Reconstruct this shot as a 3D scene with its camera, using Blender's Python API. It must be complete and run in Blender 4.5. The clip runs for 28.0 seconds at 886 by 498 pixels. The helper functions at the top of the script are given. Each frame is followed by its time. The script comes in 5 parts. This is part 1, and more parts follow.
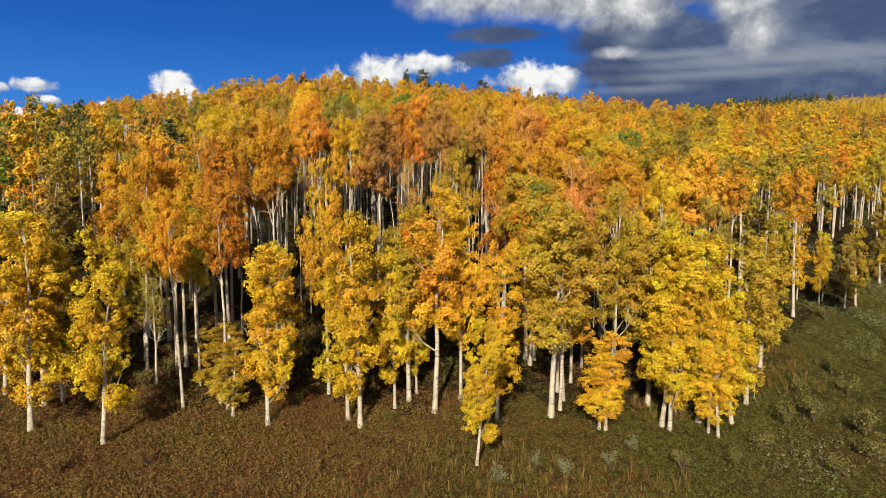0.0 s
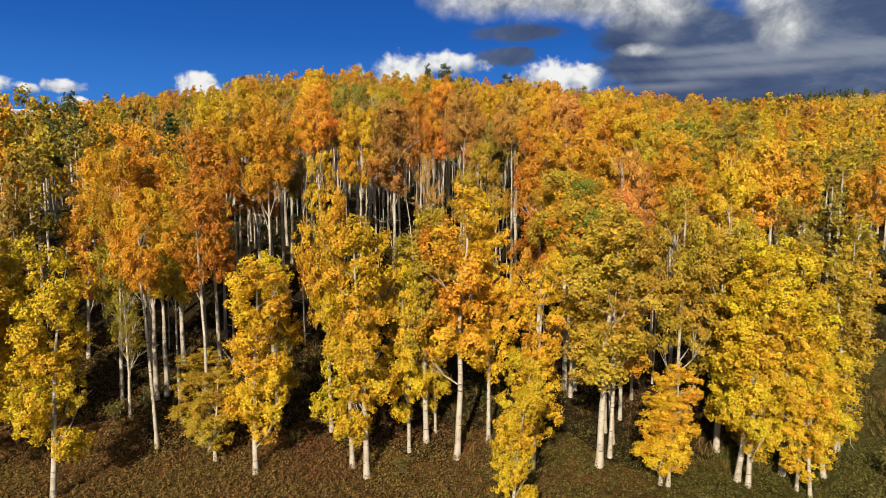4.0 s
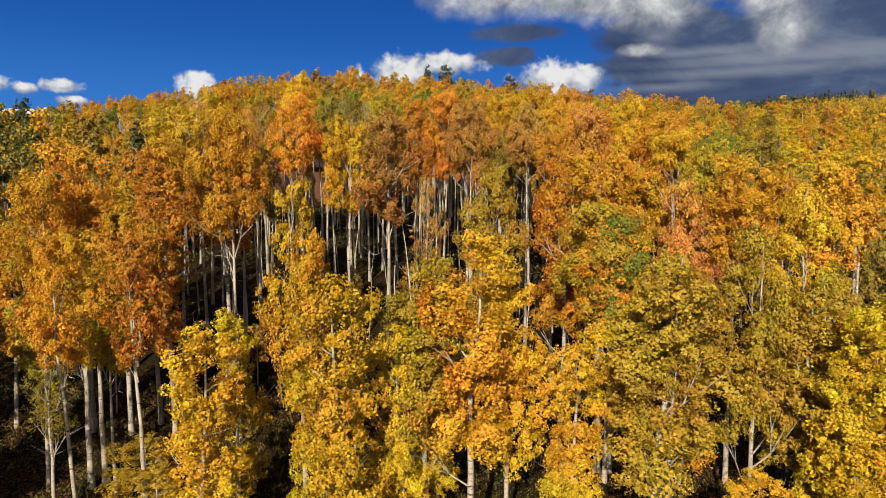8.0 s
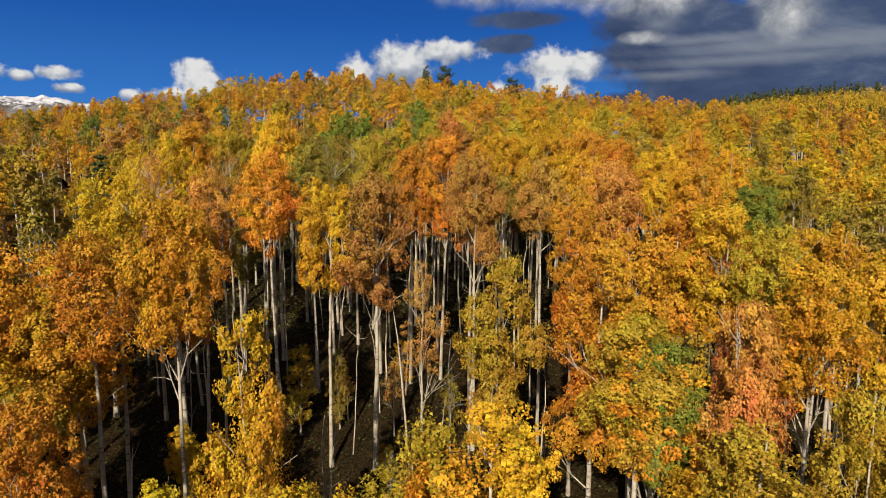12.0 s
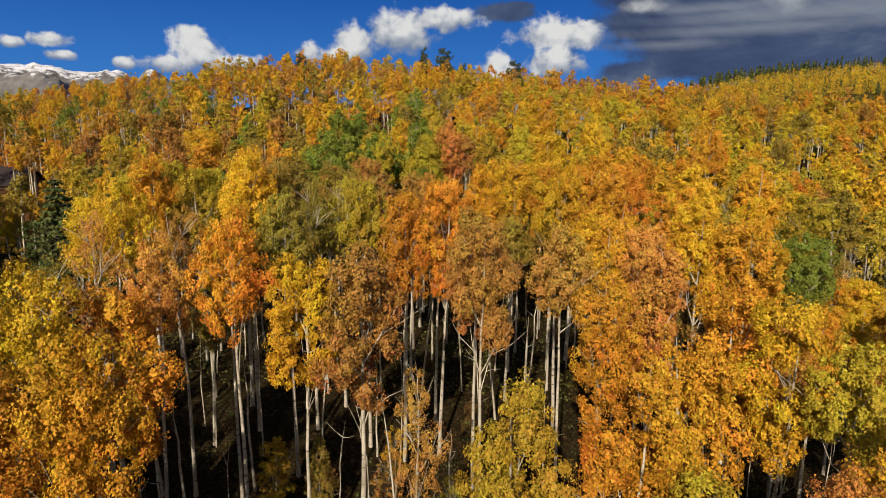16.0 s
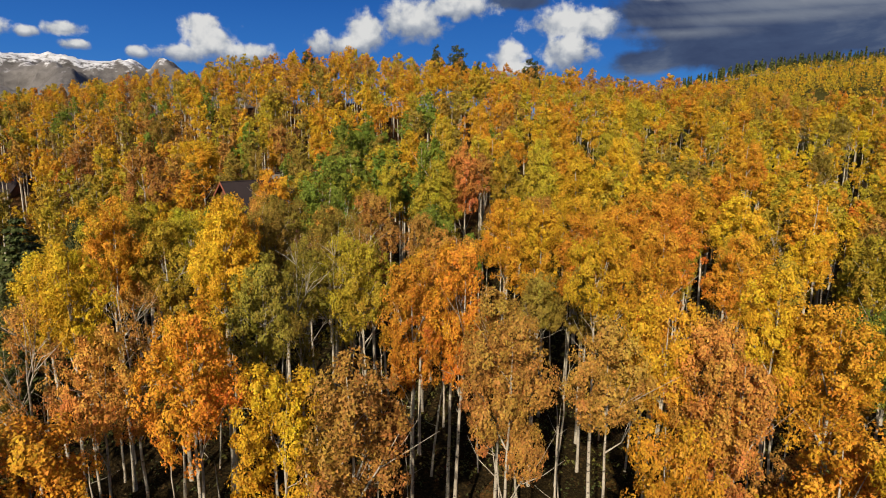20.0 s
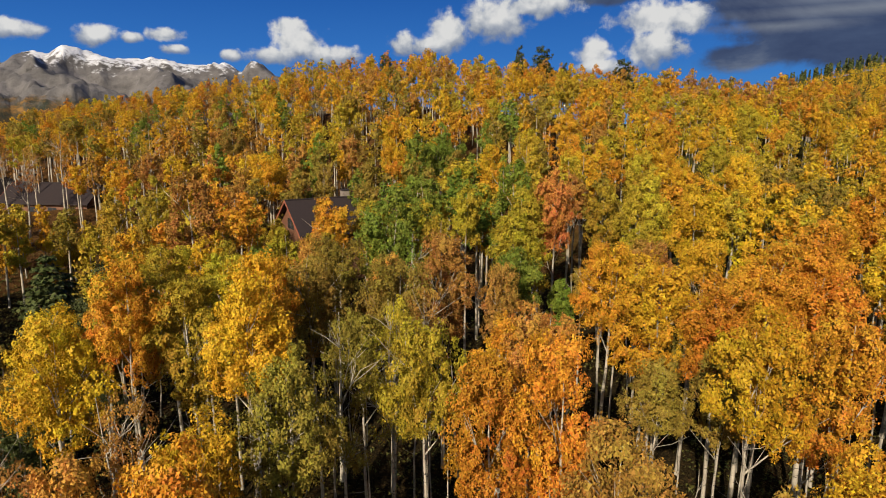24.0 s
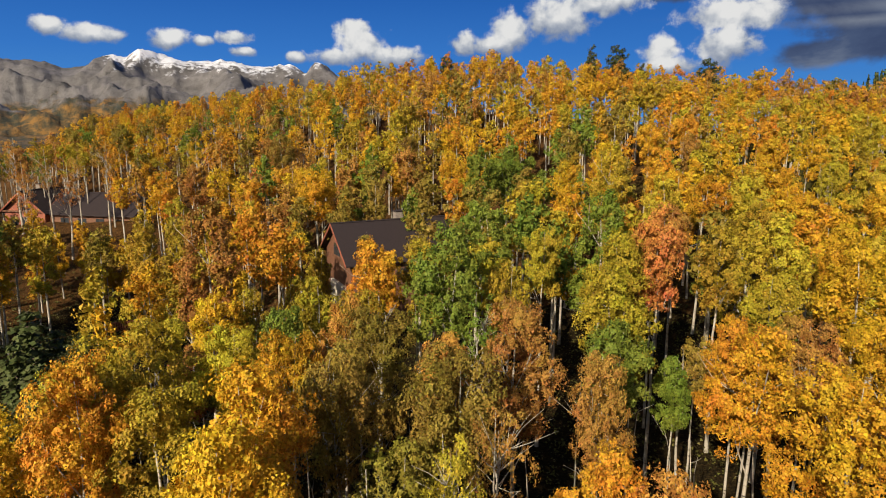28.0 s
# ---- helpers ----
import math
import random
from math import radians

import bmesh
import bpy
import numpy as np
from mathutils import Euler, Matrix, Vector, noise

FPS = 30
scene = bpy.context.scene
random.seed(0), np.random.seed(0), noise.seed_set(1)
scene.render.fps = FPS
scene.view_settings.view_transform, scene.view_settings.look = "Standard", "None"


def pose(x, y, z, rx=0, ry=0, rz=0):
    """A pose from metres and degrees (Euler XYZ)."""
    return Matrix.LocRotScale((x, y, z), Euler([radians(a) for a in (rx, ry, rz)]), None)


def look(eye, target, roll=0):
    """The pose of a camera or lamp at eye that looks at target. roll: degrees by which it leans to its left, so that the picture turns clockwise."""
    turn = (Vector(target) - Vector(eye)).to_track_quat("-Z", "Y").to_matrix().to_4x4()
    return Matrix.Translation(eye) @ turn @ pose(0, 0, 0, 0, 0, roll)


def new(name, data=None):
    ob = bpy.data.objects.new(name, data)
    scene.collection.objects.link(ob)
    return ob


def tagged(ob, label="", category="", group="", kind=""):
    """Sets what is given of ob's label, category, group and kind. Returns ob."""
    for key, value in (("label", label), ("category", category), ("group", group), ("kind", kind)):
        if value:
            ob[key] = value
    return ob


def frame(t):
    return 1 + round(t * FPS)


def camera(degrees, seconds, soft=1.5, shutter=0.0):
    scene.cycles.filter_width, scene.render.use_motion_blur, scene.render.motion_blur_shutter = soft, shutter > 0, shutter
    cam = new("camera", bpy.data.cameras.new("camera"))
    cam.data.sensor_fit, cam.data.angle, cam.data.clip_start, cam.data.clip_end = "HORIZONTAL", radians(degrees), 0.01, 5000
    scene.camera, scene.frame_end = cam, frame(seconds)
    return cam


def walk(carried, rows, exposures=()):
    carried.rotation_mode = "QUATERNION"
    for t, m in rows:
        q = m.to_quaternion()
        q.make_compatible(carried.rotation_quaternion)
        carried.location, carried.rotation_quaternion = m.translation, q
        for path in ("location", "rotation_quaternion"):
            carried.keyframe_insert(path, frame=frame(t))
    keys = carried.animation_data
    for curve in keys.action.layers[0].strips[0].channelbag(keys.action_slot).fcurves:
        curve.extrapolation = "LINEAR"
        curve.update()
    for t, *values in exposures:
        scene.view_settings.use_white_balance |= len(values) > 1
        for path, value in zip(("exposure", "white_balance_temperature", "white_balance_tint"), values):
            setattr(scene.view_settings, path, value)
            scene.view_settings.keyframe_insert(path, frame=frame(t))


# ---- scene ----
cam = camera(69.6, 28.0, 1.0)
METRES, EYE, TILT, LEAN, TURN = 65.0, 17.0, -6.0, 0.0, 0.0
ROWS = [
    (0.0, 0.0, 0.0, 0.0, 0.0, 0.0, -0.0),
    (0.5, 0.0, 0.0152, 0.0012, 0.33, 0.01, -0.01),
    (1.0, -0.0001, 0.0305, 0.003, 0.65, -0.01, -0.03),
    (1.5, -0.0004, 0.046, 0.0045, 0.97, 0.0, -0.05),
    (2.0, -0.0008, 0.0613, 0.0061, 1.28, -0.03, -0.08),
    (2.5, -0.0011, 0.0766, 0.0073, 1.6, -0.04, -0.11),
    (3.0, -0.0015, 0.0917, 0.0088, 1.88, -0.06, -0.13),
    (3.5, -0.0018, 0.1072, 0.0103, 1.98, -0.08, -0.14),
    (5.5, -0.006, 0.1708, 0.016, 1.91, -0.11, -0.14),
    (6.0, -0.0071, 0.187, 0.0176, 1.89, -0.13, -0.14),
    (6.5, -0.0083, 0.2033, 0.0234, 1.87, -0.14, -0.16),
    (7.0, -0.0096, 0.2196, 0.0343, 1.86, -0.14, -0.18),
    (7.5, -0.0107, 0.2356, 0.0447, 1.89, -0.11, -0.17),
    (8.0, -0.0116, 0.252, 0.0551, 1.9, -0.08, -0.21),
    (8.5, -0.0127, 0.268, 0.0661, 1.85, -0.09, -0.24),
    (9.0, -0.013, 0.2836, 0.0778, 1.86, -0.11, -0.24),
    (9.5, -0.0133, 0.2987, 0.0898, 1.85, -0.13, -0.27),
    (10.0, -0.0133, 0.3136, 0.1014, 1.88, -0.1, -0.27),
    (10.5, -0.0135, 0.3275, 0.1133, 1.87, -0.14, -0.27),
    (11.0, -0.0138, 0.3409, 0.1252, 1.86, -0.27, -0.26),
    (11.5, -0.0143, 0.3543, 0.137, 1.84, -0.69, -0.28),
    (12.0, -0.0151, 0.3676, 0.1487, 1.82, -1.17, -0.29),
    (12.5, -0.0157, 0.3813, 0.1604, 1.81, -1.57, -0.3),
    (14.5, -0.0192, 0.4371, 0.2081, 1.65, -3.22, -0.56),
    (15.0, -0.0199, 0.4503, 0.2183, 1.64, -3.42, -0.53),
    (15.5, -0.0207, 0.4636, 0.2285, 1.63, -3.62, -0.49),
    (16.0, -0.0213, 0.4773, 0.2381, 1.63, -3.83, -0.5),
    (16.5, -0.0222, 0.491, 0.2473, 1.63, -4.01, -0.5),
    (17.0, -0.0234, 0.505, 0.2566, 1.61, -4.17, -0.53),
    (17.5, -0.0245, 0.5188, 0.2662, 1.61, -4.35, -0.52),
    (18.0, -0.0255, 0.5327, 0.2752, 1.59, -4.52, -0.53),
    (18.5, -0.0264, 0.5471, 0.2835, 1.58, -4.68, -0.57),
    (19.0, -0.0269, 0.5616, 0.2906, 1.66, -4.76, -0.61),
    (19.5, -0.0274, 0.5769, 0.2963, 2.02, -4.78, -0.64),
    (20.0, -0.028, 0.5926, 0.3018, 2.68, -4.8, -0.69),
    (20.5, -0.029, 0.6086, 0.3075, 3.44, -4.83, -0.75),
    (21.0, -0.0303, 0.6249, 0.3132, 4.01, -4.86, -0.81),
    (21.5, -0.0315, 0.6418, 0.3184, 4.56, -4.87, -0.86),
    (23.5, -0.0396, 0.715, 0.3383, 8.51, -4.93, -1.17),
    (24.0, -0.0434, 0.7331, 0.3433, 9.72, -4.99, -1.25),
    (24.5, -0.0477, 0.752, 0.3482, 10.69, -5.0, -1.32),
    (25.0, -0.0523, 0.7712, 0.3537, 11.66, -5.03, -1.41),
    (25.5, -0.0577, 0.7912, 0.359, 12.53, -5.05, -1.5),
    (26.0, -0.063, 0.8108, 0.364, 13.28, -5.08, -1.58),
    (26.5, -0.0687, 0.831, 0.3687, 13.84, -5.09, -1.65),
    (27.0, -0.0741, 0.8509, 0.3735, 14.26, -5.11, -1.71),
    (27.5, -0.0794, 0.87, 0.3784, 14.61, -5.14, -1.72),
    (28.0, -0.0845, 0.8885, 0.3831, 14.98, -5.15, -1.74),
]
walk(cam, [(t, pose(0, 0, EYE, TILT, LEAN, TURN) @ pose(METRES * x, METRES * y, METRES * z, 90 + pitch, roll, yaw)) for t, x, y, z, yaw, pitch, roll in ROWS], exposures=((0.0, 0.82), (8.0, 0.60), (15.0, 0.44), (24.0, 0.40), (28.0, 0.52)))

# ---- world, sun ----
SUN_ELEV, SUN_AZ = radians(29), radians(191)   # azimuth of the sun, counted clockwise from the way ahead
world = bpy.data.worlds.new("world")
scene.world = world
world.use_nodes = True
wn = world.node_tree
sky = wn.nodes.new("ShaderNodeTexSky")
sky.sky_type, sky.sun_disc = "NISHITA", False
sky.sun_elevation, sky.sun_rotation = SUN_ELEV, SUN_AZ
wn.links.new(sky.outputs[0], wn.nodes["Background"].inputs[0])
wn.nodes["Background"].inputs[1].default_value = 0.05
sun = new("sun", bpy.data.lights.new("sun", "SUN"))
sun.data.energy, sun.data.angle, sun.data.color = 5.0, radians(0.6), (1.0, 0.86, 0.66)
sun_way = Vector((math.sin(SUN_AZ) * math.cos(SUN_ELEV), math.cos(SUN_AZ) * math.cos(SUN_ELEV), math.sin(SUN_ELEV)))
sun.matrix_world = look(sun_way * 300, (0, 0, 0))


# ---- node helpers ----
def material(name):
    m = bpy.data.materials.new(name)
    m.use_nodes = True
    nt = m.node_tree
    return m, nt, nt.nodes["Principled BSDF"]


def node(nt, kind, **values):
    n = nt.nodes.new(kind)
    for key, value in values.items():
        if key in n.inputs:
            n.inputs[key].default_value = value
    return n


def noise_tex(nt, scale, detail=4, rough=0.55, coord=None, dist=0.0):
    n = node(nt, "ShaderNodeTexNoise", Scale=scale, Detail=detail, Roughness=rough, Distortion=dist)
    if coord:
        nt.links.new(coord, n.inputs["Vector"])
    return n


def ramp(nt, source, *stops):
    r = nt.nodes.new("ShaderNodeValToRGB")
    while len(r.color_ramp.elements) < len(stops):
        r.color_ramp.elements.new(0.5)
    for e, (p, c) in zip(r.color_ramp.elements, stops):
        e.position, e.color = p, (*c, 1)
    nt.links.new(source, r.inputs[0])
    return r


def mixed(nt, kind, fac, a, b):
    m = nt.nodes.new("ShaderNodeMix")
    m.data_type, m.blend_type = "RGBA", kind
    for socket, value in ((m.inputs[0], fac), (m.inputs[6], a), (m.inputs[7], b)):
        if isinstance(value, (int, float)):
            socket.default_value = value
        elif isinstance(value, tuple):
            socket.default_value = (*value, 1)
        else:
            nt.links.new(value, socket)
    return m.outputs[2]


def calc(nt, op, a, b=0.0, clamp=False):
    m = nt.nodes.new("ShaderNodeMath")
    m.operation, m.use_clamp = op, clamp
    for socket, value in ((m.inputs[0], a), (m.inputs[1], b)):
        if isinstance(value, (int, float)):
            socket.default_value = value
        else:
            nt.links.new(value, socket)
    return m.outputs[0]


def bump(nt, bsdf, height, strength, distance):
    b = node(nt, "ShaderNodeBump", Strength=strength, Distance=distance)
    nt.links.new(height, b.inputs["Height"])
    nt.links.new(b.outputs[0], bsdf.inputs["Normal"])


# ---- materials ----
def leaf_material(name, thin=0.17):
    """Leaves whose tint is the object's own colour, mottled from leaf to leaf and from clump to clump."""
    m, nt, bsdf = material(name)
    info = nt.nodes.new("ShaderNodeObjectInfo")
    geo = nt.nodes.new("ShaderNodeNewGeometry")
    coord = nt.nodes.new("ShaderNodeTexCoord").outputs["Object"]
    clump, stand = noise_tex(nt, 0.55, 2, 0.5, coord), noise_tex(nt, 0.16, 1, 0.5, coord)
    hsv = nt.nodes.new("ShaderNodeHueSaturation")
    hue = calc(nt, "ADD", calc(nt, "MULTIPLY", geo.outputs["Random Per Island"], 0.03), calc(nt, "ADD", calc(nt, "MULTIPLY", clump.outputs[0], 0.08), calc(nt, "MULTIPLY", stand.outputs[0], 0.08)))
    nt.links.new(calc(nt, "ADD", hue, 0.5 - 0.092), hsv.inputs["Hue"])
    hsv.inputs["Saturation"].default_value = 1.0
    flick = nt.nodes.new("ShaderNodeTexWhiteNoise")
    flick.noise_dimensions = "1D"
    nt.links.new(geo.outputs["Random Per Island"], flick.inputs["W"])
    nt.links.new(calc(nt, "ADD", calc(nt, "MULTIPLY", flick.outputs[0], 0.64), 0.6), hsv.inputs["Value"])
    nt.links.new(info.outputs["Color"], hsv.inputs["Color"])
    nt.links.new(hsv.outputs[0], bsdf.inputs["Base Color"])
    bsdf.inputs["Roughness"].default_value = 0.55
    bsdf.inputs["Specular IOR Level"].default_value = 0.12
    tr = nt.nodes.new("ShaderNodeBsdfTranslucent")
    nt.links.new(hsv.outputs[0], tr.inputs[0])
    mix = node(nt, "ShaderNodeMixShader", Fac=thin)
    nt.links.new(bsdf.outputs[0], mix.inputs[1])
    nt.links.new(tr.outputs[0], mix.inputs[2])
    nt.links.new(mix.outputs[0], nt.nodes["Material Output"].inputs[0])
    return m


def bark_material():
    m, nt, bsdf = material("aspen_bark")
    coord = nt.nodes.new("ShaderNodeTexCoord").outputs["Object"]
    tone = noise_tex(nt, 1.3, 5, 0.6, coord)
    base = ramp(nt, tone.outputs[0], (0.3, (0.23, 0.20, 0.155)), (0.55, (0.39, 0.35, 0.285)), (0.8, (0.50, 0.465, 0.395)))
    sq = node(nt, "ShaderNodeMapping", Scale=(1.5, 1.5, 6.0))
    nt.links.new(coord, sq.inputs[0])
    scars = noise_tex(nt, 1.6, 3, 0.6, sq.outputs[0])
    mask = ramp(nt, scars.outputs[0], (0.58, (0, 0, 0)), (0.66, (1, 1, 1)))
    col = mixed(nt, "MIX", mask.outputs[0], base.outputs[0], (0.06, 0.05, 0.04))
    nt.links.new(col, bsdf.inputs["Base Color"])
    bsdf.inputs["Roughness"].default_value = 0.8
    bump(nt, bsdf, scars.outputs[0], 0.4, 0.02)
    return m


LEAF = leaf_material("aspen_leaves")
NEEDLE = leaf_material("conifer_needles", 0.1)
HERB = leaf_material("meadow_herbs", 0.25)
BARK = bark_material()


def plain(name, rgb, rough=0.8, grain=6.0, depth=0.25, metal=0.0):
    m, nt, bsdf = material(name)
    coord = nt.nodes.new("ShaderNodeTexCoord").outputs["Object"]
    a, b = noise_tex(nt, grain, 5, 0.6, coord), noise_tex(nt, grain * 0.13, 3, 0.5, coord)
    dark = tuple(c * (1 - depth) for c in rgb)
    lite = tuple(min(1, c * (1 + depth)) for c in rgb)
    r = ramp(nt, a.outputs[0], (0.3, dark), (0.7, lite))
    col = mixed(nt, "MULTIPLY", 0.5, r.outputs[0], b.outputs[0])
    nt.links.new(mixed(nt, "MIX", 0.4, col, r.outputs[0]), bsdf.inputs["Base Color"])
    bsdf.inputs["Roughness"].default_value, bsdf.inputs["Metallic"].default_value = rough, metal
    bump(nt, bsdf, a.outputs[0], 0.3, 0.02)
    return m


# ---- the lie of the land ----
LIE_Y = (-400, 0, 30, 42, 50, 62, 77, 100, 125, 140, 170, 210, 235, 300, 420, 700)
LIE_Z = (-12, -2, -0.8, 0, 1.5, 5, 9, 13, 15.5, 17.5, 24.5, 37.5, 38, 24, 6, -10)


def lie(x, y):
    """Height of the ground, for numbers or arrays."""
    x, y = np.asarray(x, float), np.asarray(y, float)
    z = np.interp(y, LIE_Y, LIE_Z)
    right = 75 * (1 - np.exp(-np.maximum(0, x - 8) / 75))
    z = z - right * np.interp(y, (0, 42, 60, 82, 108, 160, 215, 300, 400), (0, 0.05, 0.16, 0.27, 0.17, 0.2, 0.23, 0.08, 0))
    left = 120 * (1 - np.exp(-np.maximum(0, -8 - x) / 120))
    z = z + left * np.interp(y, (0, 40, 70, 100, 130, 170, 215, 300, 400), (0.04, 0.05, 0.06, 0.07, 0.01, -0.07, -0.12, -0.03, 0))
    z = z - 0.2 * np.clip(-105 - x, 0, 120) * np.interp(y, (120, 190, 260), (0, 1, 0.5))
    hill = np.interp(x, (60, 100, 144, 182, 220, 252, 305, 357, 420, 520, 700, 1000), (0, 40, 64, 70, 82, 89, 96, 101, 105, 110, 112, 0)) * np.interp(y, (260, 400, 560, 660, 760, 1000, 1200), (0, 0.3, 0.76, 1, 0.95, 0.3, 0))
    z = z - 6.5 * np.exp(-((x + 62) / 26) ** 2 - ((y - 120) / 24) ** 2)
    ridge = np.interp(x, (-220, -147, -108, -88, -60, -42, -28, -17, -7, 5, 13, 35, 50, 87, 130), (5, 6.5, 4.0, 4.4, 4.8, 4.4, 2.8, 0.4, -0.6, -2.8, -1.8, 0.3, 1.4, 2, 1))
    z = z + ridge * np.interp(y, (150, 185, 208, 235, 300, 400), (0, 0.45, 1, 1, 0.3, 0))
    far = np.clip((np.hypot(x, y) - 1100) / 1500, 0, 1)
    rough = 0.25 * np.sin(x * 0.31 + 1.3 * np.sin(y * 0.17)) * np.sin(y * 0.27 + 0.7)
    return (z + hill) * (1 - far) - 12 * far + rough


def height(x, y):
    return float(lie(x, y))


# ---- mesh helpers ----
def mesh_of(name, verts, loops, counts, mats, mat_index=None, smooth=False):
    """A mesh from arrays: corners, the corner numbers of all faces in a row, and each face's number of corners."""
    me = bpy.data.meshes.new(name)
    verts, loops, counts = np.asarray(verts, np.float32), np.asarray(loops, np.int32), np.asarray(counts, np.int32)
    me.vertices.add(len(verts))
    me.vertices.foreach_set("co", verts.ravel())
    me.loops.add(len(loops))
    me.loops.foreach_set("vertex_index", loops)
    me.polygons.add(len(counts))
    me.polygons.foreach_set("loop_start", np.concatenate(([0], np.cumsum(counts)[:-1])).astype(np.int32))
    me.polygons.foreach_set("loop_total", counts)
    if mat_index is not None:
        me.polygons.foreach_set("material_index", np.asarray(mat_index, np.int32))
    if smooth:
        me.polygons.foreach_set("use_smooth", np.ones(len(counts), bool))
    me.update(calc_edges=True)
    me.validate()
    for m in mats:
        me.materials.append(m)
    return me


def leaves(rng, centres, normals, sizes, corners=5, fold=0.18):
    """Corner array of small leaf faces, slightly cupped, one face of `corners` corners for each centre."""
    n = len(centres)
    normals = normals / (np.linalg.norm(normals, axis=1, keepdims=True) + 1e-9)
    side = np.cross(normals, rng.normal(size=(n, 3)))
    side /= np.linalg.norm(side, axis=1, keepdims=True) + 1e-9
    up = np.cross(normals, side)
    ang = np.linspace(0, 2 * np.pi, corners, endpoint=False)[None] + rng.uniform(0, 6.28, (n, 1))
    rad = sizes[:, None] * rng.uniform(0.7, 1.15, (n, corners)) * 0.5
    co = (centres[:, None] + side[:, None] * (np.cos(ang) * rad)[..., None] + up[:, None] * (np.sin(ang) * rad)[..., None]
          + normals[:, None] * (rng.normal(0, fold, (n, corners)) * sizes[:, None] * 0.5)[..., None])
    return co.reshape(-1, 3)


def leaf_mesh(name, co, corners, mat):
    n = len(co) // corners
    return mesh_of(name, co, np.arange(n * corners), np.full(n, corners), [mat])


def tube(points, radii, sides=7):
    """Corners and quads of a tapered tube along points."""
    p, r = np.asarray(points, float), np.asarray(radii, float)
    way = np.gradient(p, axis=0)
    way /= np.linalg.norm(way, axis=1, keepdims=True) + 1e-9
    ref = np.where(np.abs(way[:, 2:3]) > 0.8, [[1.0, 0, 0]], [[0, 0, 1.0]])
    u = np.cross(way, ref)
    u /= np.linalg.norm(u, axis=1, keepdims=True)
    v = np.cross(way, u)
    a = np.linspace(0, 2 * np.pi, sides, endpoint=False)
    co = p[:, None] + r[:, None, None] * (np.cos(a)[None, :, None] * u[:, None] + np.sin(a)[None, :, None] * v[:, None])
    k = np.arange(sides)
    quads = [np.stack([i * sides + k, i * sides + (k + 1) % sides, (i + 1) * sides + (k + 1) % sides, (i + 1) * sides + k], 1) for i in range(len(p) - 1)]
    return co.reshape(-1, 3), np.concatenate(quads)


def tube_mesh(name, tubes, mat):
    vs, qs, base = [], [], 0
    for co, q in tubes:
        vs.append(co)
        qs.append(q + base)
        base += len(co)
    vs, qs = np.concatenate(vs), np.concatenate(qs)
    return mesh_of(name, vs, qs.ravel(), np.full(len(qs), 4), [mat], smooth=True)


def part(name, data, parent, label="", color=None):
    """Links mesh data as one part under a thing or a part."""
    ob = new(name, data)
    ob.parent = parent
    if label:
        tagged(ob, label)
    if color:
        ob.color = (*color, 1)
    return ob


def thing(name, m, label, category, group=""):
    ob = new(name)
    ob.empty_display_size = 0.3
    ob.matrix_basis = m
    return tagged(ob, label, category, group)


# ---- ground ----
def ground_material():
    m, nt, bsdf = material("meadow_soil")
    coord = nt.nodes.new("ShaderNodeTexCoord").outputs["Object"]
    sep = nt.nodes.new("ShaderNodeSeparateXYZ")
    nt.links.new(coord, sep.inputs[0])
    big, mid, fine = noise_tex(nt, 0.09, 5, 0.65, coord), noise_tex(nt, 0.9, 5, 0.65, coord, 0.4), noise_tex(nt, 6, 6, 0.7, coord)
    east = calc(nt, "ADD", calc(nt, "MULTIPLY", sep.outputs[0], 0.012), calc(nt, "MULTIPLY", big.outputs[0], 1.5))
    c1 = ramp(nt, calc(nt, "SUBTRACT", east, 0.35), (0.25, (0.115, 0.062, 0.024)), (0.42, (0.10, 0.064, 0.022)), (0.58, (0.085, 0.07, 0.02)), (0.8, (0.074, 0.072, 0.02)))
    c2 = ramp(nt, mid.outputs[0], (0.33, (0.5, 0.5, 0.45)), (0.5, (0.9, 0.86, 0.78)), (0.66, (1.35, 1.2, 1.0)))
    c3 = ramp(nt, fine.outputs[0], (0.36, (0.4, 0.39, 0.37)), (0.52, (0.85, 0.85, 0.85)), (0.66, (1.4, 1.35, 1.25)))
    nt.links.new(mixed(nt, "MULTIPLY", 1.0, mixed(nt, "MULTIPLY", 1.0, c1.outputs[0], c2.outputs[0]), c3.outputs[0]), bsdf.inputs["Base Color"])
    bsdf.inputs["Roughness"].default_value = 0.95
    bsdf.inputs["Specular IOR Level"].default_value = 0.05
    bump(nt, bsdf, fine.outputs[0], 0.9, 0.25)
    return m


def build_ground():
    def steps(a, b, c, fine, coarse):
        out = np.geomspace(20, 3900, 22)
        return np.concatenate((a - out[::-1], np.arange(a, b + 0.1, fine), np.arange(b + coarse, c + 0.1, coarse), c + out))
    xs, ys = steps(-130, 110, 770, 2.0, 12.0), steps(-20, 260, 800, 2.0, 12.0)
    X, Y = np.meshgrid(xs, ys)
    Z = lie(X, Y)
    w, h = len(xs), len(ys)
    i = (np.arange(h - 1)[:, None] * w + np.arange(w - 1)[None]).ravel()
    quads = np.stack([i, i + 1, i + w + 1, i + w], 1)
    me = mesh_of("ground", np.stack([X, Y, Z], -1).reshape(-1, 3), quads.ravel(), np.full(len(quads), 4), [ground_material()], smooth=True)
    tagged(new("ground", me), "rolling meadow soil with dry grass and fallen leaves", "ground", kind="structure")


build_ground()


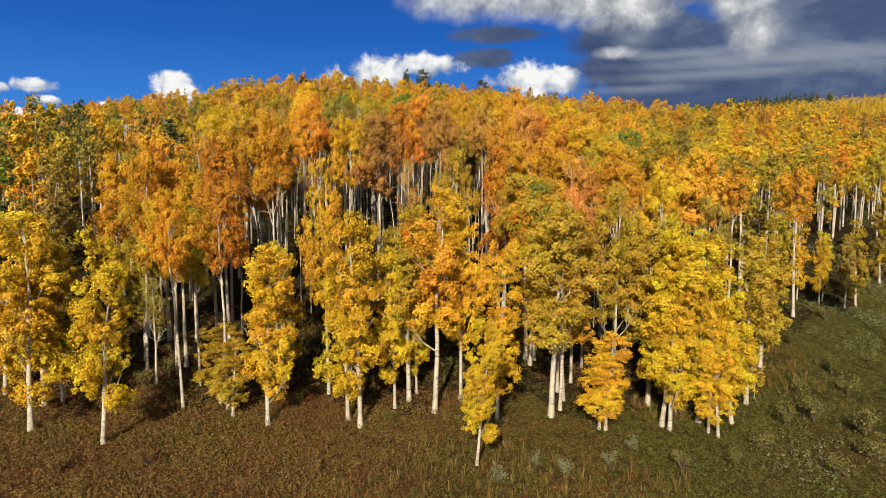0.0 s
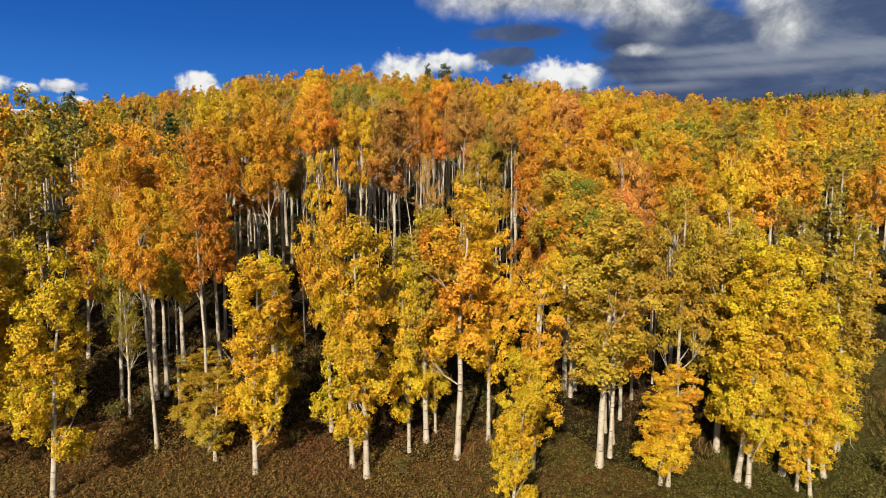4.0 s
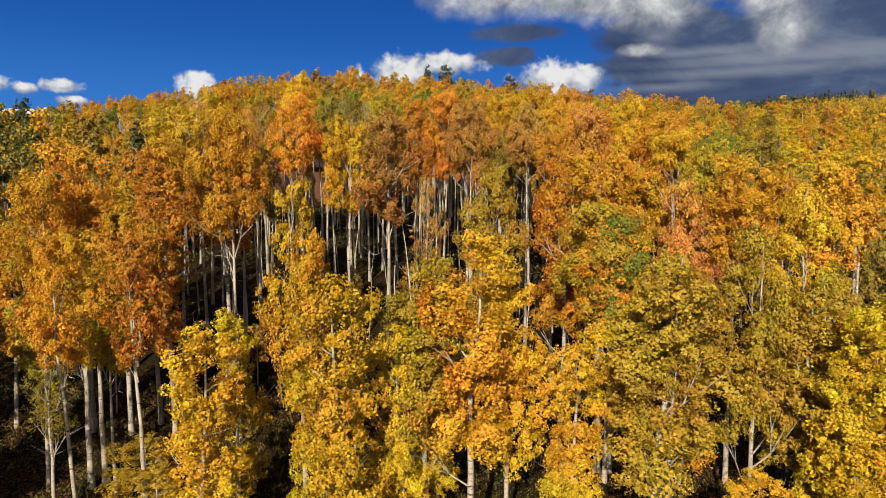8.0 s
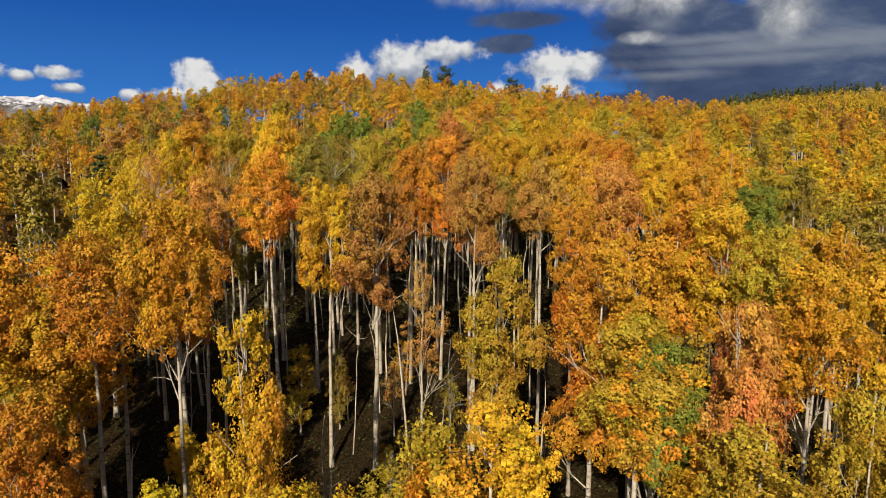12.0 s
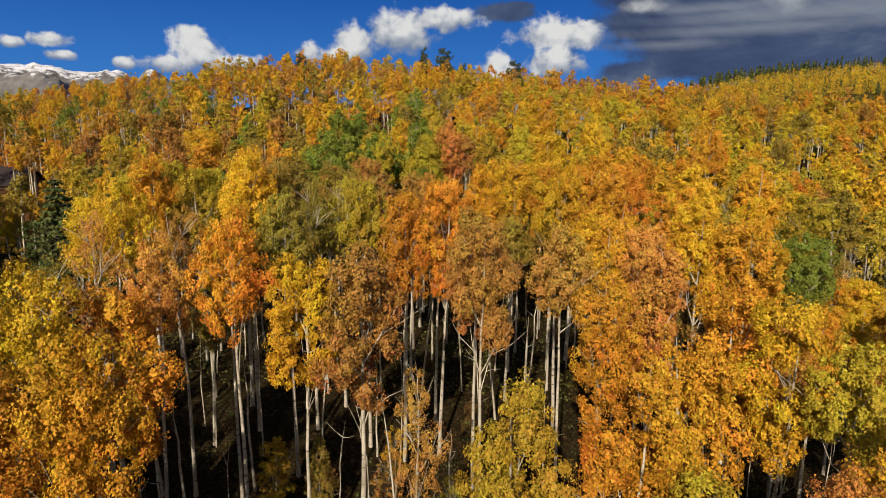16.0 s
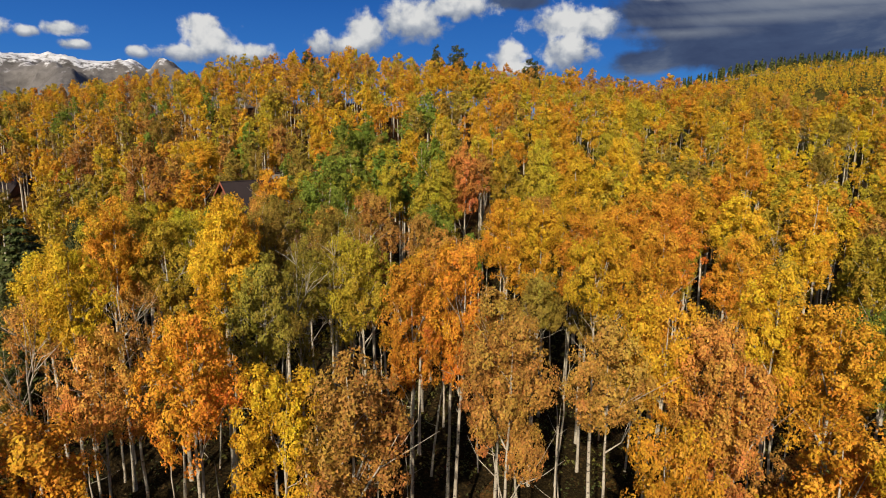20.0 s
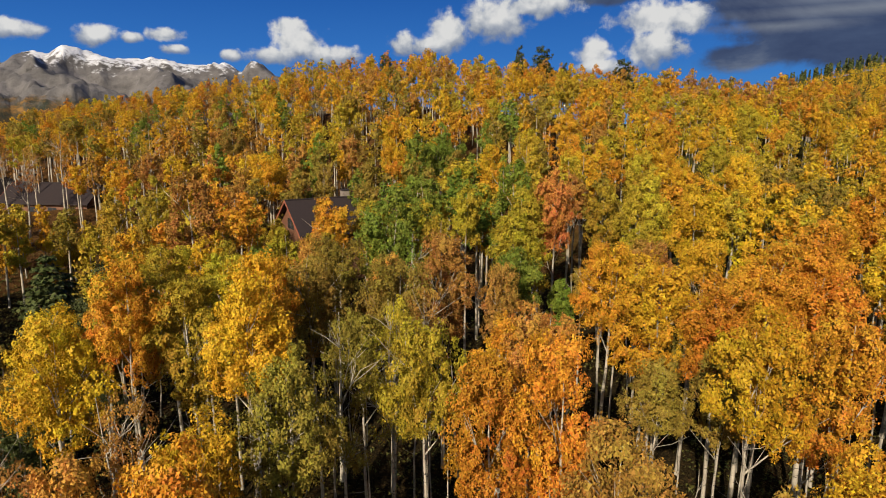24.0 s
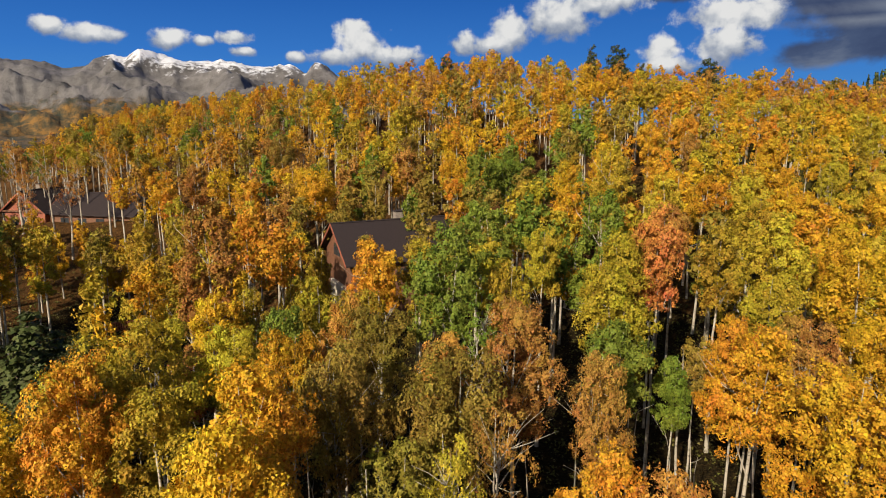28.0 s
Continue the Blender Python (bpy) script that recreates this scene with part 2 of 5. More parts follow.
def build_forest_floor():
    """Humus under the trees, its colour deepened for the crowns' shade, a thin layer with an uneven edge towards the
    meadow.
    """
    m, nt, bsdf = material("humus_shade_dark")
    coord = nt.nodes.new("ShaderNodeTexCoord").outputs["Object"]
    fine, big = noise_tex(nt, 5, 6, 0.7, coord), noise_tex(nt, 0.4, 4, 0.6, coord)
    # litter browns, kept near black to stand in for canopy shade
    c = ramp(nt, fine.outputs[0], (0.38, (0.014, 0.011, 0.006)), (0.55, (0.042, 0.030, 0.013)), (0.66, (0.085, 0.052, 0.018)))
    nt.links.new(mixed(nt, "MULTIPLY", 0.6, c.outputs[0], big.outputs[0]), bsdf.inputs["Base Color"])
    bsdf.inputs["Roughness"].default_value = 1.0
    bsdf.inputs["Specular IOR Level"].default_value = 0.03
    bump(nt, bsdf, fine.outputs[0], 1.0, 0.2)
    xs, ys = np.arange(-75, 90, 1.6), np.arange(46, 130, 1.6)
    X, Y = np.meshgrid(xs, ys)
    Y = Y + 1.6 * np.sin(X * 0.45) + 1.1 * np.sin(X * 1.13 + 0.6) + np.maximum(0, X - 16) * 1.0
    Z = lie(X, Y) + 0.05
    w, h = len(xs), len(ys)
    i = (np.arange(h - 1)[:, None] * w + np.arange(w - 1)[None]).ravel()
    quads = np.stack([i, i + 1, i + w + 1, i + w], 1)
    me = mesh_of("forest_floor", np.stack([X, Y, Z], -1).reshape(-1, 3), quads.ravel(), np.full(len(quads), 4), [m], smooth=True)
    tagged(new("forest_floor", me), "leaf litter and humus under the aspens, darkened for the crowns' shade", "ground", kind="structure")


build_forest_floor()


# ---- the sky's far backdrop with its clouds ----
def degrees_patch(name, az0, az1, el0, el1, radius, nu, nv, mat):
    """A far curved sheet, whose UV is azimuth and elevation in tens of degrees."""
    az, el = np.meshgrid(np.radians(np.linspace(az0, az1, nu)), np.radians(np.linspace(el0, el1, nv)))
    co = np.stack([radius * np.sin(az) * np.cos(el), radius * np.cos(az) * np.cos(el), radius * np.sin(el) + 20], -1).reshape(-1, 3)
    i = (np.arange(nv - 1)[:, None] * nu + np.arange(nu - 1)[None]).ravel()
    quads = np.stack([i, i + nu, i + nu + 1, i + 1], 1)
    me = mesh_of(name, co, quads.ravel(), np.full(len(quads), 4), [mat], smooth=True)
    uv = me.uv_layers.new(name="sky")
    uvs = np.stack([np.degrees(az).ravel(), np.degrees(el).ravel()], 1)[quads.ravel()] / 10
    uv.data.foreach_set("uv", uvs.astype(np.float32).ravel())
    return new(name, me)


def sky_material():
    m = bpy.data.materials.new("sky_glow")
    m.use_nodes = True
    nt = m.node_tree
    nt.nodes.remove(nt.nodes["Principled BSDF"])
    uv = nt.nodes.new("ShaderNodeUVMap")
    uv.uv_map = "sky"
    sep = nt.nodes.new("ShaderNodeSeparateXYZ")
    nt.links.new(uv.outputs[0], sep.inputs[0])
    u, v = sep.outputs[0], sep.outputs[1]
    blue = ramp(nt, calc(nt, "MULTIPLY", v, 0.5, True), (0.0, (0.10, 0.36, 0.80)), (0.3, (0.045, 0.22, 0.68)), (0.6, (0.018, 0.125, 0.5)), (1.0, (0.008, 0.07, 0.33)))
    billow = noise_tex(nt, 4.5, 7, 0.6, uv.outputs[0], 0.25)
    soft = noise_tex(nt, 1.3, 6, 0.6, uv.outputs[0], 0.3)

    def blobs(rows, lift=0.0):
        best = None
        for cu, cv, ru, rv in rows:
            du = calc(nt, "MULTIPLY", calc(nt, "SUBTRACT", u, cu / 10), 10 / ru)
            dv = calc(nt, "MULTIPLY", calc(nt, "SUBTRACT", v, cv / 10), 10 / rv)
            d = calc(nt, "SUBTRACT", 1.0, calc(nt, "SQRT", calc(nt, "ADD", calc(nt, "MULTIPLY", du, du), calc(nt, "MULTIPLY", dv, dv))))
            if lift:
                d = calc(nt, "ADD", d, calc(nt, "MULTIPLY", dv, lift))
            best = d if best is None else calc(nt, "MAXIMUM", best, d)
        return best

    def cover(d, tex, rag, lo, hi):
        x = calc(nt, "ADD", d, calc(nt, "MULTIPLY", calc(nt, "SUBTRACT", tex, 0.5), rag))
        s = nt.nodes.new("ShaderNodeMapRange")
        s.interpolation_type = "SMOOTHSTEP"
        nt.links.new(x, s.inputs[0])
        s.inputs[1].default_value, s.inputs[2].default_value = lo, hi
        return s.outputs[0]

    storm = cover(blobs(STORM), soft.outputs[0], 2.0, 0.0, 0.4)
    sq = node(nt, "ShaderNodeMapping", Scale=(0.7, 1.4, 1.0))
    nt.links.new(uv.outputs[0], sq.inputs[0])
    band = noise_tex(nt, 1.1, 7, 0.62, sq.outputs[0], 0.5)
    dark = ramp(nt, band.outputs[0], (0.32, (0.042, 0.066, 0.15)), (0.5, (0.075, 0.112, 0.215)), (0.66, (0.19, 0.235, 0.33)))
    col = mixed(nt, "MIX", storm, blue.outputs[0], dark.outputs[0])
    grey = cover(blobs(VEIL), band.outputs[0], 2.4, -0.5, 1.2)
    col = mixed(nt, "MIX", calc(nt, "MULTIPLY", grey, 0.75), col, (0.30, 0.335, 0.40))
    top = cover(blobs(LIT), soft.outputs[0], 2.2, -0.25, 0.75)
    lit = ramp(nt, billow.outputs[0], (0.34, (0.22, 0.25, 0.31)), (0.52, (0.48, 0.50, 0.53)), (0.68, (0.80, 0.80, 0.79)))
    col = mixed(nt, "MIX", top, col, lit.outputs[0])
    puff = noise_tex(nt, 9.0, 6, 0.62, uv.outputs[0], 0.15)
    lumps = calc(nt, "ADD", calc(nt, "MULTIPLY", billow.outputs[0], 0.6), calc(nt, "MULTIPLY", puff.outputs[0], 0.4))
    cum = cover(blobs(CUMULUS), lumps, 2.0, 0.02, 0.5)
    sunny = cover(blobs(CUMULUS, 0.75), lumps, 2.8, -0.2, 1.15)
    shade = ramp(nt, sunny, (0.0, (0.27, 0.33, 0.45)), (0.5, (0.55, 0.59, 0.66)), (0.95, (0.93, 0.93, 0.92)))
    col = mixed(nt, "MIX", cum, col, shade.outputs[0])
    em = nt.nodes.new("ShaderNodeEmission")
    nt.links.new(col, em.inputs[0])
    em.inputs[1].default_value = 0.57
    nt.links.new(em.outputs[0], nt.nodes["Material Output"].inputs[0])
    return m


# clouds: azimuth, elevation, half width, half height, in degrees
CUMULUS = (
    (-45.1, 7.3, 1.4, 0.9),
    (-42.6, 6.9, 2.8, 0.9),
    (-37.1, 6.8, 1.9, 0.9),
    (-31.7, 6.1, 1.3, 0.5),
    (-27.2, 5.8, 1.0, 0.7),
    (-21.8, 6.7, 2.5, 1.8),
    (-24.0, 5.8, 2.5, 0.9),
    (-19.2, 6.0, 3.6, 1.0),
    (-13.1, 7.0, 1.4, 1.3),
    (-9.3, 7.9, 2.1, 2.1),
    (-11.2, 6.9, 2.0, 1.0),
    (-5.5, 9.0, 3.6, 2.1),
    (-2.1, 10.0, 4.6, 1.2),
    (2.9, 6.0, 1.8, 1.6),
    (3.6, 5.1, 3.0, 0.9),
    (8.0, 8.6, 4.6, 1.7),
    (7.8, 6.6, 2.8, 2.0),
    (10.0, 8.7, 2.5, 1.5),
    (-32.1, 7.1, 1.7, 0.7),
    (-22.3, 8.1, 1.8, 1.0),
    (-34.5, 6.8, 1.0, 0.5),
)
STORM = (
    (3.9, 10.6, 3.0, 1.0),
    (15.5, 9.5, 5.6, 2.3),
    (24.0, 7.8, 16.8, 3.0),
    (29.5, 8.6, 15.2, 4.1),
    (14.8, 5.6, 4.6, 1.5),
    (20.0, 6.1, 8.6, 2.1),
    (24.0, 9.5, 16.8, 4.3),
    (31.6, 11.6, 12.7, 5.6),
    (5.7, 12.5, 5.6, 1.0),
    (18.8, 11.6, 10.2, 3.6),
    (36.8, 9.5, 15.2, 7.1),
    (31.2, 17.7, 30.5, 7.1),
    (17.3, 17.2, 16.8, 3.6),
    (4.7, 11.0, 2.0, 0.6),
)
VEIL = (
    (25.3, 9.5, 13.7, 0.7),
    (18.9, 10.3, 6.1, 0.5),
    (21.9, 8.6, 13.2, 0.6),
    (16.9, 7.7, 5.6, 0.5),
    (16.1, 11.7, 2.0, 0.7),
)
LIT = (
    (3.7, 15.2, 7.1, 1.7),
    (10.5, 14.7, 8.6, 2.0),
    (15.6, 14.2, 5.6, 1.7),
    (25.2, 11.9, 2.5, 2.0),
    (23.9, 13.7, 3.0, 1.5),
    (14.8, 10.7, 2.0, 0.5),
)
backdrop = degrees_patch("backdrop", -80, 75, -3, 60, 4400, 80, 30, sky_material())
tagged(backdrop, "deep blue sky with white cumulus and dark storm clouds", "sky", kind="structure")


# ---- aspens ----
HUES = {
    "gold": (0.55, 0.312, 0.022), "yellow": (0.57, 0.375, 0.022), "orange": (0.53, 0.252, 0.024), "red": (0.50, 0.228, 0.050),
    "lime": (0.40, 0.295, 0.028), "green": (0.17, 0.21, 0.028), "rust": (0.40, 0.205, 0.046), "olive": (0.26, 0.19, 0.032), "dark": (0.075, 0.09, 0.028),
    # the deepest brown here is bramble darkened for the shade inside the grove
    "sage": (0.17, 0.18, 0.09), "straw": (0.17, 0.115, 0.035), "wine": (0.12, 0.048, 0.027), "grass": (0.115, 0.108, 0.026), "bramble": (0.17, 0.10, 0.032), "bramble_shade": (0.06, 0.036, 0.014), "blue": (0.09, 0.14, 0.13), "bare": (0.27, 0.185, 0.12), "willow": (0.15, 0.138, 0.04),
}


def crown_points(rng, count, low, wide, clumps, lean, lobes=16, core=12, leaf=0.17):
    """Leaves of a crown on a tree 15 m high: lobes on a dome, clumps on each lobe, large shaded sprays within; low: where the crown begins.
    Gives the centres, the ways they face, the sizes and the clumps' centres."""
    top = 15.0
    u = np.linspace(0.02, 0.95, lobes) + rng.normal(0, 0.04, lobes)
    prof = np.sqrt(np.clip(1 - np.abs((u - 0.40) / (0.70 if low < 0.3 else 0.63)) ** 2.2, 0.03, 1))
    turn = np.arange(lobes) * 2.4 + rng.normal(0, 0.5, lobes)
    lr = wide * prof * rng.uniform(0.25, 0.66, lobes)
    lz = top * (low + (0.95 - low) * u)
    lobe = np.stack([lr * np.cos(turn), lr * np.sin(turn), lz], 1)
    size = wide * rng.uniform(0.26, 0.44, lobes) * (0.5 + 0.5 * prof)
    many = clumps * 4
    pick = rng.choice(lobes, many, p=size ** 2 / (size ** 2).sum())
    way = rng.normal(size=(many, 3))
    way /= np.linalg.norm(way, axis=1, keepdims=True)
    c = lobe[pick] + way * (size[pick] * rng.uniform(0.82, 1.06, many))[:, None]
    inside = (np.linalg.norm(c[:, None] - lobe[None], axis=2) < size[None] * 0.8).any(1)
    keep = np.flatnonzero(~inside)[:clumps]
    c, way, clumps = c[keep], way[keep], len(keep)
    c[:, 2] = np.minimum(c[:, 2], top * 1.02)
    tuft = rng.uniform(0.2, 0.42, clumps) * (0.4 + 0.25 * wide)
    who = rng.integers(0, clumps, count)
    spread = rng.normal(size=(count, 3))
    spread /= np.linalg.norm(spread, axis=1, keepdims=True)
    pts = c[who] + spread * (tuft[who] * rng.uniform(0.2, 1.0, count) ** 0.5)[:, None] * [0.92, 0.92, 0.92]
    face = spread * 0.35 + way[who] * 1.2 + rng.normal(size=(count, 3)) * 0.6 + [0, 0, 0.15]
    sizes = leaf * rng.uniform(0.65, 1.3, count)
    if core:
        inner = np.repeat(np.arange(lobes), core)
        w2 = rng.normal(size=(len(inner), 3))
        w2 /= np.linalg.norm(w2, axis=1, keepdims=True)
        pts = np.concatenate((pts, lobe[inner] + w2 * (size[inner] * rng.uniform(0.1, 0.5, len(inner)))[:, None]))
        face = np.concatenate((face, w2 + rng.normal(size=w2.shape) * 0.25))
        sizes = np.concatenate((sizes, leaf * rng.uniform(1.2, 1.8, len(inner))))
    pts[:, :2] += np.asarray(lean) * pts[:, 2:3]
    c[:, :2] += np.asarray(lean) * c[:, 2:3]
    return pts, face, sizes, c


def aspen_kit(seed, low, wide, count, leaf, corners, clumps, limbs=6, bare=False):
    """Meshes of one aspen form: trunk, limbs, crown; 15 m high, scaled when it is planted."""
    rng = np.random.default_rng(seed)
    lean = rng.normal(0, 0.02, 2)
    zs = np.linspace(-0.5, 14.2, 12)
    bend = rng.normal(0, 0.10, (12, 2)).cumsum(0) * np.linspace(0, 1, 12)[:, None]
    trunk = np.stack([lean[0] * zs + bend[:, 0], lean[1] * zs + bend[:, 1], zs], 1)
    radii = np.interp(zs, (-0.5, 0.4, 3, 9, 14.2), (0.24, 0.165, 0.14, 0.08, 0.016))
    kit = {"trunk": tube_mesh("trunk", [tube(trunk, radii, 8)], BARK), "limbs": []}
    pts, ways, sizes, centres = crown_points(rng, count, low, wide, clumps, lean, 26 if low < 0.3 else 20 if low < 0.5 else 15, 0 if bare else count // 170, leaf)
    order = rng.permutation(len(centres))
    for k in order[:limbs]:
        tip = centres[k]
        z0 = max(1.6, tip[2] - rng.uniform(1.6, 3.2))
        foot = np.array([np.interp(z0, zs, trunk[:, 0]), np.interp(z0, zs, trunk[:, 1]), z0])
        mid = foot * 0.5 + tip * 0.5 + [0, 0, -0.15] + rng.normal(0, 0.12, 3)
        tubes = [tube([foot, foot * 0.7 + mid * 0.3, mid, tip], [0.05, 0.042, 0.028, 0.01], 5)]
        for _ in range(5 if bare else 2):
            end = tip + rng.normal(0, 0.8, 3) * [1, 1, 0.7]
            tubes.append(tube([mid, (mid + end) / 2 + rng.normal(0, 0.1, 3), end], [0.024, 0.016, 0.006], 4))
        kit["limbs"].append(tube_mesh("limb", tubes, BARK))
    kit["crown"] = leaf_mesh("crown", leaves(rng, pts, ways, sizes, corners), corners, LEAF)
    return kit


# forms: edge trees are leafy low down, forest trees carry their crown high, thin trees have dropped leaves
NEAR = {
    "edge": [aspen_kit(10 + i, 0.15 + 0.02 * i, 2.5, 24000, 0.142, 3, 390) for i in range(4)],
    "skirt": [aspen_kit(20 + i, 0.33 + 0.03 * i, 2.7, 23000, 0.142, 3, 360) for i in range(4)],
    "forest": [aspen_kit(30 + i, 0.54 + 0.03 * i, 2.6 + 0.1 * i, 19000, 0.14, 3, 300) for i in range(5)],
    "tall": [aspen_kit(40 + i, 0.66 + 0.02 * i, 2.8, 16000, 0.14, 3, 240) for i in range(3)],
    "thin": [aspen_kit(50 + i, 0.5, 2.3, 7000, 0.12, 3, 190, 9, True) for i in range(3)],
}
MID = {
    "edge": [aspen_kit(110 + i, 0.17, 2.3, 11500, 0.19, 3, 300, 4) for i in range(3)],
    "skirt": [aspen_kit(120 + i, 0.3 + 0.03 * i, 2.5, 11500, 0.19, 3, 300, 4) for i in range(3)],
    "forest": [aspen_kit(130 + i, 0.52 + 0.03 * i, 2.4 + 0.1 * i, 10500, 0.185, 3, 260, 4) for i in range(5)],
    "tall": [aspen_kit(140 + i, 0.63 + 0.02 * i, 2.5, 9000, 0.185, 3, 220, 4) for i in range(3)],
    "thin": [aspen_kit(150 + i, 0.55, 2.0, 2300, 0.17, 3, 90, 7, True) for i in range(2)],
}
WORDS = {"gold": "golden yellow", "yellow": "bright yellow", "orange": "orange", "red": "red-orange", "lime": "yellow-green", "green": "green",
         "rust": "rusty brown", "olive": "olive green", "dark": "dark green"}
FORMS = {"edge": "leafy low down", "skirt": "full crown over a short white trunk", "forest": "high crown over a bare white trunk", "tall": "small crown high on a bare trunk", "thin": "thin crown with bare branches"}
PLANTED = []


def aspen(form, hue, x, y, tall=16.0, wide=1.0, near=True, seed=None):
    """One aspen, planted at x, y, with its height and a factor for its crown's width."""
    rng = random.Random(seed if seed is not None else int(x * 131 + y * 977))
    kits = (NEAR if near else MID)[form]
    kit = kits[rng.randrange(len(kits))]
    s = tall / 15.0
    m = pose(x, y, height(x, y), 0, 0, rng.uniform(0, 360)) @ Matrix.Diagonal((s * wide, s * wide, s, 1))
    root = thing("aspen_tree", m, f"{WORDS[hue]} autumn aspen, {FORMS[form]}", "tree", "aspens of the grove")
    part("trunk", kit["trunk"], root, "white bark with dark scars")
    base = HUES[hue]
    shift, warm = rng.uniform(0.82, 1.14), rng.uniform(0.9, 1.13)
    crown = part("crown", kit["crown"], root, "", (min(1, base[0] * shift), base[1] * shift * warm, base[2] * shift))
    limbs = [part("limb", limb, root) for limb in kit["limbs"]]
    if form in ("forest", "tall", "thin"):   # a slim crown is a short one, high on the trunk
        short = max(0.82, min(1.0, wide * 1.1))
        for ob in [crown] + limbs:
            ob.matrix_basis = Matrix.Translation((0, 0, 15.0 * (1 - short))) @ Matrix.Diagonal((1, 1, short, 1))
    PLANTED.append((x, y))
    return root


# the grove's edge on the meadow
aspen("edge", "yellow", -26.8, 40.0, 14.4, 1.19)
aspen("edge", "yellow", -28.1, 43.6, 14.7, 1.08, False)
aspen("edge", "yellow", -31.9, 45.1, 13.2, 1.08, False)
aspen("edge", "yellow", -21.6, 39.0, 14.0, 0.97)
aspen("edge", "yellow", -27.1, 44.1, 11.9, 0.97)
aspen("edge", "lime", -16.2, 45.1, 6.0, 2.06)
aspen("edge", "lime", -14.8, 43.5, 5.7, 1.84)
aspen("edge", "yellow", -12.1, 42.5, 12.8, 1.13)
aspen("edge", "yellow", -12.3, 47.6, 11.8, 0.97)
aspen("edge", "yellow", -5.7, 42.5, 15.4, 1.03)
aspen("edge", "yellow", -6.7, 43.5, 13.8, 0.97)
aspen("edge", "yellow", -3.5, 45.0, 12.2, 0.86)
aspen("edge", "yellow", 2.1, 37.9, 9.6, 0.94)
aspen("edge", "yellow", 3.8, 43.5, 13.0, 0.97)
aspen("skirt", "gold", -0.6, 44.5, 16.4, 1.08)
aspen("skirt", "lime", -2.5, 46.0, 14.9, 1.08)
aspen("skirt", "lime", 7.7, 44.0, 16.0, 1.22)
aspen("skirt", "gold", 9.0, 46.5, 14.0, 1.19)
aspen("edge", "yellow", 11.2, 42.4, 7.1, 1.53)
aspen("edge", "yellow", 10.8, 42.5, 5.6, 1.88)
aspen("edge", "yellow", 15.4, 43.4, 14.2, 1.08)
aspen("edge", "yellow", 15.8, 42.9, 12.8, 1.08)
aspen("skirt", "lime", 15.4, 46.5, 14.5, 1.19)
aspen("edge", "yellow", 19.0, 42.4, 9.5, 1.05)
aspen("edge", "yellow", 18.5, 42.9, 6.8, 1.39)
aspen("edge", "yellow", 18.4, 44.4, 14.3, 1.19)
aspen("forest", "lime", 6.9, 52.2, 16.0, 1.08)
aspen("forest", "gold", 7.6, 52.2, 14.6, 1.08)
aspen("thin", "olive", -21.8, 47.2, 8.7, 1.10)
aspen("forest", "gold", -21.0, 49.2, 14.5, 1.08)
aspen("forest", "lime", -20.5, 49.7, 13.5, 1.08)
aspen("forest", "orange", -21.2, 53.9, 14.8, 1.08)
aspen("forest", "gold", -19.8, 54.9, 13.3, 1.08)
aspen("forest", "gold", -31.0, 61.1, 14.2, 1.08, False)
aspen("edge", "lime", 23.3, 47.5, 13.1, 1.19, False)
aspen("edge", "lime", 28.1, 55.1, 12.5, 1.19, False)
aspen("edge", "lime", 33.0, 62.7, 13.0, 1.08, False)
aspen("edge", "olive", 40.3, 75.9, 10.2, 0.84, False)
aspen("edge", "lime", 49.1, 81.4, 9.9, 0.96, False)
aspen("edge", "yellow", 47.8, 79.9, 9.2, 0.93, False)
aspen("edge", "olive", 50.4, 78.8, 9.8, 0.97, False)
aspen("edge", "lime", 54.1, 82.4, 11.8, 1.08, False)
aspen("edge", "yellow", 45.8, 81.4, 8.8, 0.97, False)
aspen("edge", "olive", 63.2, 91.3, 13.1, 1.08, False)
aspen("edge", "yellow", 63.9, 89.3, 18.3, 1.07, False)
aspen("edge", "yellow", 70.2, 91.2, 18.7, 1.04, False)
# the crowns of the grove, from the meadow up the slope
aspen("forest", "gold", -18.6, 44.2, 16.1, 0.64)
aspen("forest", "orange", -15.4, 44.3, 16.8, 0.68)
aspen("edge", "yellow", 20.8, 44.4, 9.6, 1.45)
aspen("skirt", "lime", 8.5, 44.9, 15.5, 0.78)
aspen("edge", "yellow", 16.9, 45.1, 13.4, 1.18)
aspen("skirt", "lime", 12.4, 45.4, 16.8, 0.76)
aspen("skirt", "yellow", 1.3, 46.0, 14.9, 0.82)
aspen("edge", "yellow", -2.0, 46.9, 9.0, 0.98)
aspen("forest", "lime", -18.4, 47.0, 13.0, 0.70)
aspen("skirt", "gold", -8.7, 47.3, 18.3, 0.65)
aspen("edge", "lime", 17.2, 47.3, 14.8, 0.88)
aspen("skirt", "yellow", 8.8, 47.8, 12.7, 1.22)
aspen("forest", "gold", -23.4, 49.2, 17.5, 0.62)
aspen("skirt", "red", 10.2, 49.5, 18.2, 0.62)
aspen("edge", "olive", 21.0, 51.3, 15.3, 0.80)
aspen("forest", "green", 7.2, 51.4, 15.2, 0.86)
aspen("skirt", "gold", 17.9, 51.5, 18.5, 0.71)
aspen("forest", "red", 11.6, 52.1, 17.5, 0.62)
aspen("forest", "gold", 14.4, 52.5, 19.2, 0.72)
aspen("forest", "gold", -14.1, 53.0, 20.2, 0.62)
aspen("forest", "orange", -18.3, 53.6, 18.1, 0.79)
aspen("forest", "orange", -23.6, 54.0, 17.9, 0.96)
aspen("skirt", "orange", 5.3, 55.7, 17.6, 0.87)
aspen("skirt", "lime", 0.9, 56.4, 16.8, 0.80)
